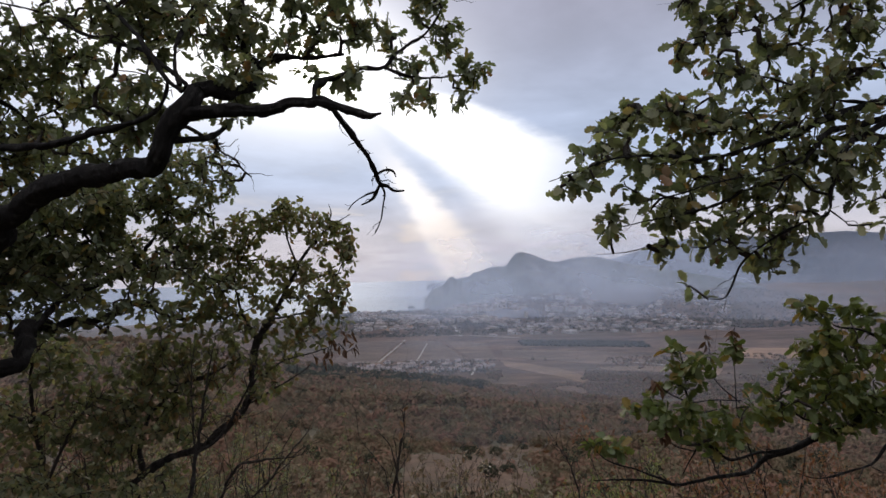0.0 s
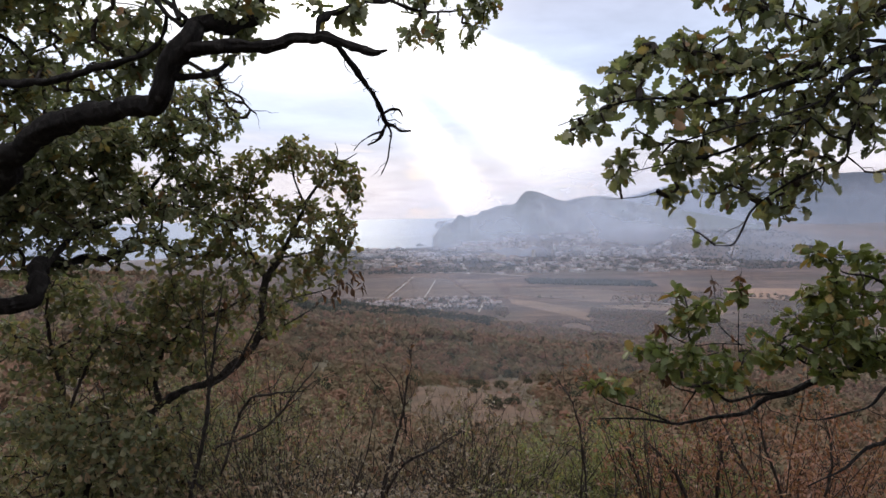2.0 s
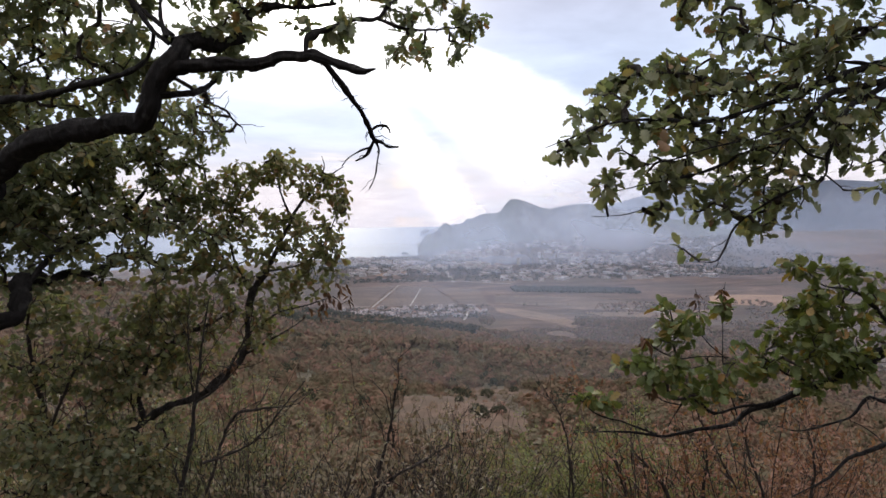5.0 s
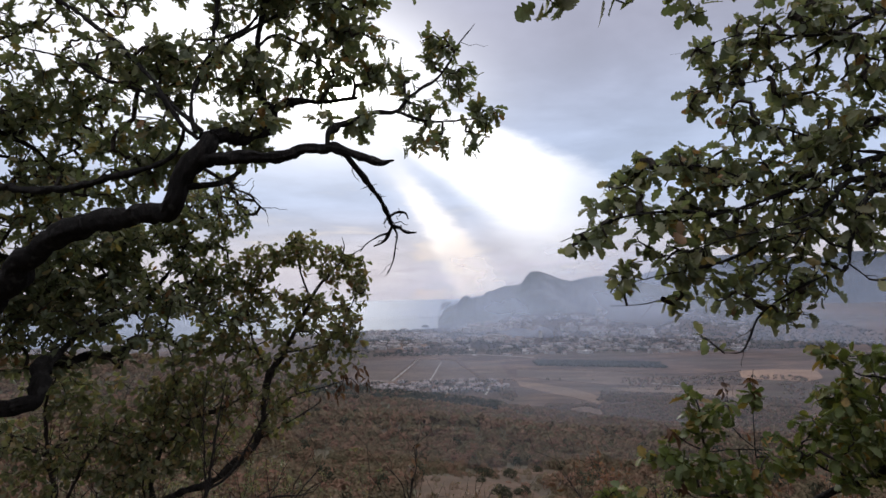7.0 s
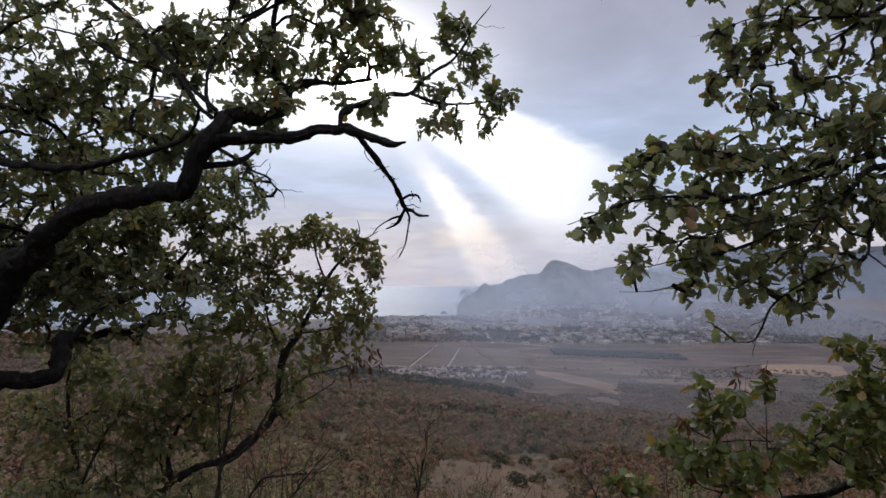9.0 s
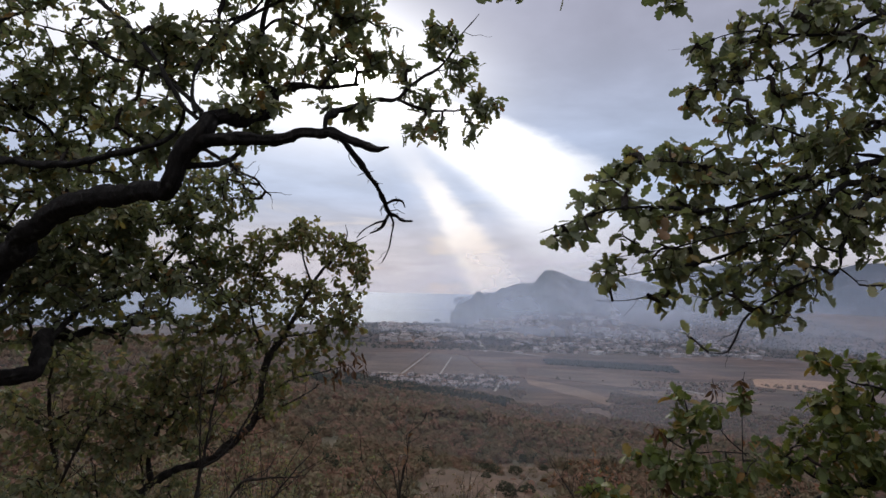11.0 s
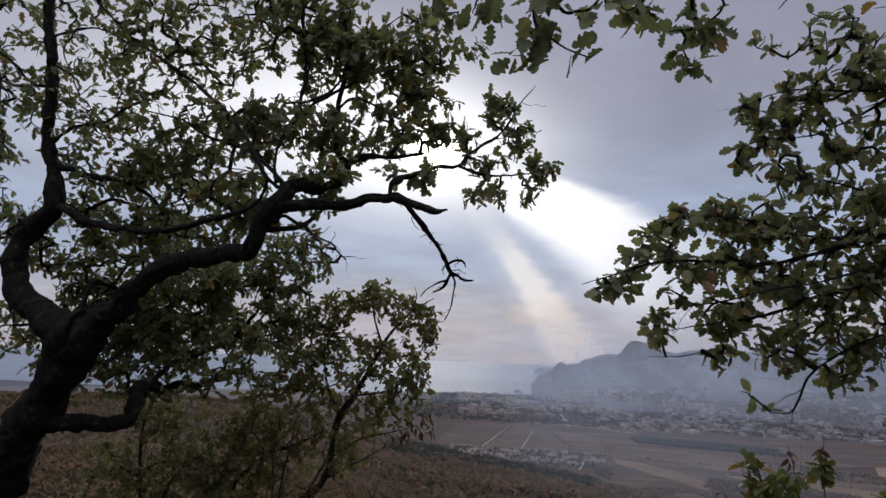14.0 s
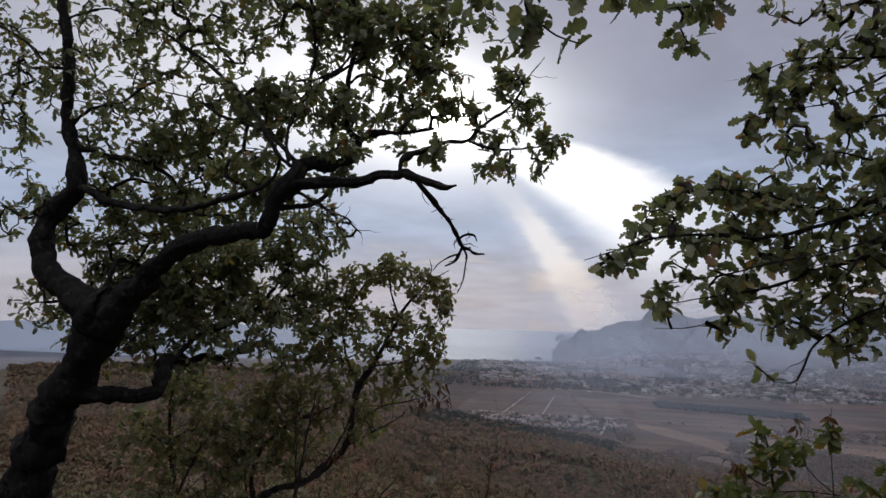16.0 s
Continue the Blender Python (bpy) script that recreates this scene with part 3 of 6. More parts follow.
hamlet = [house((-150, 1050, PLAIN_Z), 10, 8.5, 6.5, 3, 2.4), house((-120, 1080, PLAIN_Z), 100, 7, 6, 4.2, 2.2), house((-90, 1060, PLAIN_Z), 30, 10, 6.5, 2.8, 2.6)]
for k in range(90):
    x, y = rng.uniform(-185, 85), rng.uniform(1000, 1120)
    if y < 1000 + 0.25 * abs(x + 60):
        continue
    copy_thing(hamlet[k % 3], pose(x, y, PLAIN_Z, 0, 0, rng.uniform(0, 180)))


def district(name, label, n, x0, x1, y0, y1, w, h, seed, skew=0.0):
    local = np.random.default_rng(seed)
    walls, faces, count = [], [], 0
    while count < n:
        y = local.uniform(y0, y1)
        x = local.uniform(x0, x1) * y / y1 + skew
        if smooth_noise(np.array([x]), np.array([y]), 130, seed)[0] < 0.42 or (x < 60 and y > shore(x) - 25):
            continue
        v, q, r, s = box_faces(local.uniform(*w), local.uniform(8, 12), local.uniform(*h), local.uniform(0.6, 2.5))
        t = local.uniform(0, math.pi)
        m = np.array([(math.cos(t), math.sin(t), 0), (-math.sin(t), math.cos(t), 0), (0, 0, 1)])
        base = len(walls) * 14
        walls.append(np.concatenate([v, r]) @ m + (x, y, float(height(x, y)) - 0.5))
        faces += [(tuple(base + i for i in f), 0) for f in q] + [(tuple(base + 8 + i for i in dict.fromkeys(f)), 1) for f in s]
        count += 1
    me = bpy.data.meshes.new(name)
    me.from_pydata(np.concatenate(walls).tolist(), [], [f for f, _ in faces])
    me.materials.append(LIME)
    me.materials.append(ROOF)
    me.polygons.foreach_set("material_index", np.array([k for _, k in faces], np.int32))
    return tagged(new(name, me), label, "town", kind="stuff")


district("seaside_town", "pale houses of the town before the sea", 330, -330, 230, 1620, 2180, (9, 20), (4, 9), 31)
district("hillside_town", "scattered pale houses below the mountains", 330, 160, 1050, 1450, 2180, (9, 22), (4, 8), 37)
district("apartment_blocks", "pale blocks of flats in the town", 30, -60, 700, 1780, 2180, (30, 55), (12, 20), 41)


def grove(name, label, n, x0, x1, y0, y1, rad, mat, seed, cut=0.0, slant=0.0):
    x, y = rng.uniform(x0, x1, n), rng.uniform(y0, y1, n)
    y = y + slant * (x - x0)
    keep = (smooth_noise(x, y, 70, seed) > cut) & ~((x < 60) & (y > shore(x) - 20)) & ~((x > 85) & (x < 245) & (y > 820) & (y < 1115))
    x, y = x[keep], y[keep]
    rr = rng.uniform(*rad, len(x))
    v = tufts(np.stack([x, y, height(x, y)], -1), rr, rr * 1.4, 16, 0.42)
    return tagged(new(name, bushes(name, v, 16, mat)), label, "trees", kind="stuff")


grove("pine_belt", "dark pine plantation on the plain", 900, 170, 430, 1290, 1360, (2.5, 4.5), PINE, 51, 0.0, -0.25)
grove("hamlet_trees", "garden trees among the hamlet houses", 420, -195, 95, 1000, 1130, (1.4, 2.8), PINE, 59, 0.3)
grove("town_trees", "garden trees among the houses", 6000, -380, 1150, 1480, 2220, (2.2, 4.4), PINE, 53, 0.33)
for k, (x0, y0, x1, y1) in enumerate([(-94, 1433, -130, 1130), (-85, 1425, 100, 1345), (50, 1128, 100, 1126), (122, 1250, 322, 1195), (322, 1190, 415, 1107), (-10, 1389, 44, 1129), (215, 1515, 590, 1625), (-180, 1620, -70, 1635), (260, 1030, 464, 990), (430, 1120, 560, 1180)]):
    t = rng.random(60)
    x, y = x0 + (x1 - x0) * t + rng.normal(size=60) * 2.5, y0 + (y1 - y0) * t + rng.normal(size=60) * 2.5
    rr = rng.uniform(0.9, 2.0, 60)
    v = tufts(np.stack([x, y, np.full(60, PLAIN_Z)], -1), rr, rr * 1.2, 16, 0.4)
    tagged(new("hedge", bushes("hedge", v, 16, CANOPY)), "broken line of bushes along a field edge", "hedge", "field hedges")
grove("plain_trees", "browning trees on the near plain", 2300, -260, 620, 860, 1120, (2.0, 3.6), CANOPY, 57, 0.5)


# ---- trees ----
def spine(points, step):
    """Catmull-Rom through the control points (x, y, z, radius)."""
    p = np.array(points, float)
    p = np.concatenate([[2 * p[0] - p[1]], p, [2 * p[-1] - p[-2]]])
    out = []
    for i in range(1, len(p) - 2):
        k = max(2, int(np.linalg.norm(p[i + 1, :3] - p[i, :3]) / step))
        t = np.linspace(0, 1, k, endpoint=False)[:, None]
        out.append(0.5 * (2 * p[i] + (p[i + 1] - p[i - 1]) * t + (2 * p[i - 1] - 5 * p[i] + 4 * p[i + 1] - p[i + 2]) * t ** 2 + (3 * p[i] - p[i - 1] - 3 * p[i + 1] + p[i + 2]) * t ** 3))
    out.append(p[-2:-1])
    q = np.concatenate(out)
    q[:, 3] = np.maximum(q[:, 3], 0.0007)
    return q


def tube(q, sides, gnarl, seed):
    """Corners and faces of a gnarled tapering tube along q."""
    n = len(q)
    d = np.gradient(q[:, :3], axis=0)
    d /= np.linalg.norm(d, axis=1, keepdims=True) + 1e-9
    side = np.cross(d[0], (0.3, 0.2, 1.0) if abs(d[0, 2]) < 0.9 else (1.0, 0.1, 0))
    u = np.empty_like(d)
    for i in range(n):
        side = side - d[i] * (side @ d[i])
        side /= np.linalg.norm(side) + 1e-12
        u[i] = side
    v = np.cross(d, u)
    a = np.linspace(0, 2 * math.pi, sides, endpoint=False)
    along = np.concatenate([[0], np.cumsum(np.linalg.norm(np.diff(q[:, :3], axis=0), axis=1))])
    L, A = np.meshgrid(along, a, indexing="ij")
    crust = smooth_noise(L * 1.0 + 7, A * 0.045 + np.sin(A) * 0.02, 0.035, seed + 9, 3) - 0.5
    bump = 1 + gnarl * crust * 0.55 + gnarl * ((smooth_noise(L * 1.0, np.cos(A) * 0.05 + 3, 0.09, seed) - 0.5) * 1.1 + (smooth_noise(np.cos(A) * 0.5 + L * 0.3, np.sin(A) * 0.5 + L, 0.12, seed + 4) - 0.5) * 1.1)
    rad = q[:, 3:4] * bump
    pts = q[:, None, :3] + rad[..., None] * (np.cos(A)[..., None] * u[:, None] + np.sin(A)[..., None] * v[:, None])
    pts = np.concatenate([pts.reshape(-1, 3), q[-1:, :3] + d[-1] * q[-1, 3]])
    f = grid_faces(n, sides, True)
    cap = np.stack([(n - 1) * sides + np.arange(sides), (n - 1) * sides + (np.arange(sides) + 1) % sides, np.full(sides, n * sides), np.full(sides, n * sides)], -1)
    return pts, f, cap


class Tree:
    def __init__(self, name, where, label, category, leaf, bark=BARK, girth=1.0):
        self.ob = thing(name, where, label, category)
        self.girth = girth
        self.leaf, self.bark = leaf, bark
        self.nodes, self.count = [], 0
        self.tw, self.tf, self.tn = [], [], 0


def limb(tree, kind, points, rooted=False):
    tree.count += 1
    points = [(x, y, z, r * tree.girth) for x, y, z, r in points]
    slack = 0.3 if kind == "dead_branch" else 1.0
    if rooted:
        (x, y, z, r), (x1, y1, z1, r1) = points[0], points[1]
        foot = float(height(x, y)) - 0.12
        if z > foot:
            k = min(0.5, (z - foot) / max(0.05, z1 - z) * 0.4)
            points = [(x + (x - x1) * k, y + (y - y1) * k, foot, r * 1.45), *points]
    thick = max(p[3] for p in points)
    q = spine(points, max(0.012, min(0.022, thick * 0.5)))
    n = len(q)
    fade = np.minimum(1, np.minimum(np.arange(n), 8) / 8.0)[:, None]
    for wide_, share, least in ((7, 1.3, 0.018 if kind == "stem" else 0.007), (2.5, 0.55, 0.004 if kind == "stem" else 0.002)):
        wob = np.stack([smooth_noise(np.arange(n) * 1.0, np.full(n, 5.0 * k + tree.count), wide_, 11 + k, 2) - 0.5 for k in range(3)], -1)
        q[:, :3] += wob * fade * np.clip(q[:, 3:4] * share, least, 0.035) * slack
    knots = smooth_noise(np.arange(n) * 1.0, np.full(n, 3.3 * tree.count), 4, 19, 2)
    q[:, 3] *= 0.72 + 0.62 * knots ** 1.5 if thick < 0.06 else 0.88 + 0.26 * knots ** 1.5
    pts, f, cap = tube(q, 26 if thick > 0.03 else 10 if thick > 0.008 else 6, 0.3 if kind in ("twig", "stem") else 0.8 if thick < 0.06 else 0.5, tree.count)
    # short bare side twigs
    local = np.random.default_rng(900 + tree.count)
    for i in range(3, n - 1):
        if q[i, 3] > 0.03 or local.random() > (0.3 if kind == "stem" else 0.16 if q[i, 3] < 0.012 else 0.07):
            continue
        along_ = q[i, :3] - q[i - 1, :3]
        way_ = along_ / (np.linalg.norm(along_) + 1e-9) * 0.6 + local.normal(size=3) * 0.6 + (0, 0, 0.35 if kind == "stem" else -0.1)
        reach = local.uniform(0.08, 0.32) if kind == "stem" else local.uniform(0.03, 0.11)
        r0 = min(0.0034, q[i, 3] * 0.6)
        bend = np.array([q[i, :3] + way_ * reach * f + local.normal(size=3) * reach * 0.09 * (f > 0) for f in (0, 0.3, 0.55, 0.8, 1.0)])
        t_pts, t_f, t_cap = tube(np.concatenate([bend, (r0 * np.array([1, 0.85, 0.7, 0.55, 0.35]))[:, None]], 1), 4, 0.2, i)
        tree.tw.append(t_pts)
        tree.tf.append(np.concatenate([t_f, t_cap]) + tree.tn)
        tree.tn += len(t_pts)
    me = bpy.data.meshes.new(kind)
    me.from_pydata(pts.tolist(), [], [tuple(x) for x in f] + [tuple(x[:3]) for x in cap])
    me.polygons.foreach_set("use_smooth", np.ones(len(me.polygons), bool))
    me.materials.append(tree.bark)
    part(kind, me, tree.ob, "bare dead forked branch" if kind == "dead_branch" else "")
    if kind != "dead_branch":
        k = q[len(q) // 5:] if kind != "trunk" else q[-2:]
        tree.nodes.append(k[::2, :3])


def leaf_shape(kind, stations=8):
    """One leaf as corners and quads, stalk at the origin, one long, lying in xy along y; folded and bent."""
    t = np.linspace(0, 1, stations)
    local = np.random.default_rng(100 + kind)
    if kind < 6:
        if stations > 10:
            wave_ = np.abs(np.cos(math.pi * (4.0 * t + 0.25 + 0.07 * kind))) ** 0.7 * 1.4 - 0.4
        else:
            t = np.array([0, 0.16, 0.31, 0.39, 0.57, 0.67, 0.88, 1.0] if stations == 8 else [0, 0.22, 0.36, 0.58, 0.86, 1.0])
            wave_ = np.array([0, 0.8, 0.8, -0.25, 0.95, -0.2, 0.9, 0.1] if stations == 8 else [0, 0.8, -0.1, 0.9, 0.7, 0.1])
        w = (0.07 + 0.25 * np.sin(math.pi * t ** 1.25) ** 0.75) * (0.62 + 0.5 * wave_)
        w[0], w[-1] = 0.015, 0.06
    else:
        w = 0.19 * np.sin(math.pi * t ** 0.9) ** 0.9 + 0.01
    fold, bend, twist = local.uniform(0.1, 0.55), local.uniform(-0.5, 0.25), local.uniform(-0.5, 0.5)
    mid = np.stack([0 * t, t, bend * t * t], -1)
    left = mid + np.stack([-w * (1 + local.uniform(-0.12, 0.12, stations)), 0.05 * w, fold * w + twist * t * w], -1)
    right = mid + np.stack([w * (1 + local.uniform(-0.12, 0.12, stations)), 0.05 * w, fold * w - twist * t * w], -1)
    v = np.concatenate([left, mid, right])
    i = np.arange(stations - 1)
    f = np.concatenate([np.stack([i + o, i + o + 1, i + o + stations + 1, i + o + stations], -1) for o in (0, stations)])
    v[:, 1] += 0.12
    return v, f


SHAPES = [leaf_shape(k) for k in range(9)]
ROUND_SHAPES = [leaf_shape(k, 14) for k in range(9)]
SMALL_SHAPES = [leaf_shape(k, 6) for k in range(6)]


def turned(axis_y, up):
    y = axis_y / np.linalg.norm(axis_y)
    x = np.cross(y, up)
    if np.linalg.norm(x) < 1e-3:
        x = np.cross(y, (1.0, 0, 0))
    x /= np.linalg.norm(x)
    return np.stack([x, y, np.cross(x, y)], -1)


def crown(tree, clumps, size, per=(4, 7), shapes=SHAPES, kinds=(0, 1, 2, 3, 4, 5), leaf=None, own=0, own_box=None, droop=0.35, gaps=0.0, seed=1, twig=0.0016, density=1.0, spread=0.14, shift=(0, 0, 0)):
    """Twigs that branch out from the limbs to each clump, with a rosette of leaves at each tip."""
    local = np.random.default_rng(seed)
    leaf = leaf or tree.leaf
    tips = []
    for x, y, z, rx, ry, rz, n in clumps:
        n = max(1, round(n * density))
        d = local.normal(size=(n, 3))
        d /= np.linalg.norm(d, axis=1, keepdims=True)
        tips.append(np.array((x, y, z)) + shift + d * local.uniform(0.15, 1.0, (n, 1)) ** 0.5 * (rx, ry, rz))
    tips = np.concatenate(tips)
    if gaps:
        tips = tips[smooth_noise(tips[:, 0] + tips[:, 1] * 0.2, tips[:, 2], 0.21, seed, 2) > gaps]
    nodes = np.concatenate(tree.nodes)
    near = np.concatenate([np.min(((nodes[None] - p[:, None]) ** 2).sum(2), 1) for p in np.array_split(tips, max(1, len(tips) // 60))])
    tips = tips[np.argsort(near)]
    base = len(nodes)
    arr = np.empty((base + 2 * len(tips), 3))
    arr[:base] = nodes
    parent = np.zeros(len(tips), int)
    mats, offs = [], []
    for i, p in enumerate(tips):
        used = base + 2 * i
        k = int(np.argmin(((arr[:used] - p) ** 2).sum(1)))
        gap_ = p - arr[k]
        span_ = np.linalg.norm(gap_) + 1e-5
        parent[i] = k
        arr[used] = arr[k] + gap_ * 0.5 + local.normal(size=3) * span_ * 0.13 + (0, 0, -0.04 * span_)
        arr[used + 1] = p
        way_ = gap_ / span_
        for _ in range(local.integers(*per)):
            out = way_ * local.uniform(-0.1, 0.9) + local.normal(size=3) * 0.75 + (0, 0, -droop)
            up = np.array((0, -0.25, 0.8)) + local.normal(size=3) * 0.7
            s = size * local.uniform(0.65, 1.2)
            at = p - gap_ * local.uniform(0, 1) * min(1.0, spread / span_) + local.normal(size=3) * 0.008
            mats.append(turned(out, up) * s)
            offs.append(at)
    load = np.ones(len(arr))
    for i in range(len(tips) - 1, -1, -1):
        used = base + 2 * i
        load[used] += load[used + 1]
        load[parent[i]] += load[used]
    for i in range(len(tips)):
        used = base + 2 * i
        ra, rb = (min(0.011, twig * 0.62 * load[used + e] ** 0.5) for e in (0, 1))
        a, m_, p = arr[parent[i]], arr[used], arr[used + 1]
        span_ = np.linalg.norm(p - a)
        q = spine([(*a, ra * 1.05), (*m_, (ra + rb) / 2), (*p, rb)], max(0.03, span_ / 5))
        pts, f, cap = tube(q, 4 if ra < 0.004 else 6, 0.2, i)
        tree.tw.append(pts)
        tree.tf.append(np.concatenate([f, cap]) + tree.tn)
        tree.tn += len(pts)
    mats, offs = np.array(mats), np.array(offs)
    which = local.choice(kinds, len(mats))
    single = np.zeros(len(mats), bool)
    if own:
        (x0, x1), (z0, z1) = own_box
        inside = np.flatnonzero((offs[:, 0] > x0) & (offs[:, 0] < x1) & (offs[:, 2] > z0) & (offs[:, 2] < z1))
        single[inside[:own]] = True
        meshes = {k: mesh_from("leaf", shapes[k][0], shapes[k][1], leaf, True) for k in kinds}
        for i in np.flatnonzero(single):
            ob = new("leaf", meshes[which[i]])
            ob.parent = tree.ob
            m = Matrix(mats[i].tolist()).to_4x4()
            m.translation = Vector(offs[i]) - tree.ob.location
            ob.matrix_basis = m
    V, Fc, n0 = [], [], 0
    for k in kinds:
        sel = np.flatnonzero((which == k) & ~single)
        if not len(sel):
            continue
        v, f = shapes[k]
        pts = np.einsum("nij,kj->nki", mats[sel], v) + offs[sel][:, None, :]
        Fc.append((f[None] + (np.arange(len(sel)) * len(v))[:, None, None]).reshape(-1, 4) + n0)
        V.append(pts.reshape(-1, 3))
        n0 += len(sel) * len(v)
    ob = part("foliage", mesh_from("foliage", np.concatenate(V), np.concatenate(Fc), leaf, True), tree.ob)
    tagged(ob, kind="stuff")
    return len(mats)


def close_twigs(tree, bark=TWIG_BARK):
    if tree.tw:
        ob = part("twig_mass", mesh_from("twig_mass", np.concatenate(tree.tw), np.concatenate(tree.tf), bark, True), tree.ob)
        tagged(ob, kind="stuff")


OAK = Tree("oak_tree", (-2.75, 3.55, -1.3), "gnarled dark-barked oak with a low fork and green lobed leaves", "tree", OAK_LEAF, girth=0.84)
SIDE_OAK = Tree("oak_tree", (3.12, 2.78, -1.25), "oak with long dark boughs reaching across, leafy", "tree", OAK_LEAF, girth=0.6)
LOW_OAK = Tree("low_oak", (3.6, 3.52, -1.4), "low spreading oak bush with fresh green leaves", "tree", GREEN_LEAF, girth=0.8)
SAPLING = Tree("sapling_thicket", (-0.5, 4.3, -1.6), "bare dark stems of a leafless thicket", "shrub", DRY_LEAF, TWIG_BARK)
THICKET = Tree("green_thicket", (-3.0, 4.4, -1.7), "loose yellow-green thicket growing under the oak", "shrub", SHRUB_LEAF, TWIG_BARK)
YOUNG_OAK = Tree("young_oak", (-3.0, 4.3, -1.6), "slender crooked young oak with dull thinning leaves", "tree", DULL_LEAF, YOUNG_BARK, girth=0.66)
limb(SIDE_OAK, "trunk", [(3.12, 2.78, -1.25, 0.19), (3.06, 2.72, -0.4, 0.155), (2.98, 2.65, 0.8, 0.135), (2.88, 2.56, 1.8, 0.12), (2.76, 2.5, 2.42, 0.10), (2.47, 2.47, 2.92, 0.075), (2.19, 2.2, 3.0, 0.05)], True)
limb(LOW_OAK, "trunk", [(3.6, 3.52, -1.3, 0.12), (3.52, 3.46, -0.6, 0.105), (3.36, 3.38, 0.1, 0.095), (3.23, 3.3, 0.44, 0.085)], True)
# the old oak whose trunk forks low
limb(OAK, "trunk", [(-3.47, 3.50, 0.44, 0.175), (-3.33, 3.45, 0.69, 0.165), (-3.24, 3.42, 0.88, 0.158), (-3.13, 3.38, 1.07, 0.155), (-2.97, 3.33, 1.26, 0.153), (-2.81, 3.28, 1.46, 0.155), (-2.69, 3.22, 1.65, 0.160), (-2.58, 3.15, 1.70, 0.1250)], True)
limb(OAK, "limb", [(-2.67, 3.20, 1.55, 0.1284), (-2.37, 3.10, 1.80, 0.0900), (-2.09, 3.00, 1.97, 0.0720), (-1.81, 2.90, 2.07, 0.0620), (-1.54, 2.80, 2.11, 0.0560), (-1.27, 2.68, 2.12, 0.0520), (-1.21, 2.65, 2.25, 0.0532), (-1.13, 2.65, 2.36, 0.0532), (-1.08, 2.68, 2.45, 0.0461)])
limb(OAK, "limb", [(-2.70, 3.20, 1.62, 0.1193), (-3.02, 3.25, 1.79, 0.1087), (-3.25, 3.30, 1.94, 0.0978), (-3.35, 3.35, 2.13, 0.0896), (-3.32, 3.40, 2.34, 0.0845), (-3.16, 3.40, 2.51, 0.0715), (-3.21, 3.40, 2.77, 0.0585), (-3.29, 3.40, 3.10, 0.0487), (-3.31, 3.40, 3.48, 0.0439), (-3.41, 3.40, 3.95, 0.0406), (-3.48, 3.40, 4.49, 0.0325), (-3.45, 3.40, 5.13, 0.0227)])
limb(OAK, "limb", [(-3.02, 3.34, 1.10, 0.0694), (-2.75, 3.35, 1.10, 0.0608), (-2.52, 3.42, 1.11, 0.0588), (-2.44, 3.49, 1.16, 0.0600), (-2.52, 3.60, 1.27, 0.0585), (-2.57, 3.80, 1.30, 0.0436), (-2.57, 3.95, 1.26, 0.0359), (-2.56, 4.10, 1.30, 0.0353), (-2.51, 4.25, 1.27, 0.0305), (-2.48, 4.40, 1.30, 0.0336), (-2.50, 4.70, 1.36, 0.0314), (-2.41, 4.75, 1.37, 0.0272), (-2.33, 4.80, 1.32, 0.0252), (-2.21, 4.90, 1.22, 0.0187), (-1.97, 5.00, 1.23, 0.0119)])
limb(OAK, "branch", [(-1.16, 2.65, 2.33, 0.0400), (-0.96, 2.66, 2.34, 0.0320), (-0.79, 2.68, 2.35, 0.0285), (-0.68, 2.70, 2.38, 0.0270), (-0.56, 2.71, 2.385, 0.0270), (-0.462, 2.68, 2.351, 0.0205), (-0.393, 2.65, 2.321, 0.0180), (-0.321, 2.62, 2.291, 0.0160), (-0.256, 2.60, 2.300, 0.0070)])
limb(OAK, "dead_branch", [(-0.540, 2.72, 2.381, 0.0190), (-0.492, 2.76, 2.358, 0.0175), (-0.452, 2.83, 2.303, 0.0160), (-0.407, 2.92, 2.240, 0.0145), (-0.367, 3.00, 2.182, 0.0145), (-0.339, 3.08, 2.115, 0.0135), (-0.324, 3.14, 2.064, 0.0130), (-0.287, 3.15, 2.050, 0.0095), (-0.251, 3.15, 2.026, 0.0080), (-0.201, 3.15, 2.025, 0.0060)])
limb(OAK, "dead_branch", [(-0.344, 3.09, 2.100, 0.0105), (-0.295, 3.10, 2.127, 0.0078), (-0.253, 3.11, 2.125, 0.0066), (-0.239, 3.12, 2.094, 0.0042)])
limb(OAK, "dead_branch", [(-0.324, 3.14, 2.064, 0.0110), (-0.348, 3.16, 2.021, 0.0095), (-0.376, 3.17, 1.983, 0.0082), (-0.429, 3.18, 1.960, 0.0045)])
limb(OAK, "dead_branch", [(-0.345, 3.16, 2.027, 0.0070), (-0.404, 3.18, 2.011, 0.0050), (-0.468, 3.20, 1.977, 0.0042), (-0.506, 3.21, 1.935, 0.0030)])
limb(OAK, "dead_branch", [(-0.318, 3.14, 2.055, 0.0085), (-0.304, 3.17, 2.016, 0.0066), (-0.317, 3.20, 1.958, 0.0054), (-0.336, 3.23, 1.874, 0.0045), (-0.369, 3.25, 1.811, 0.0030)])
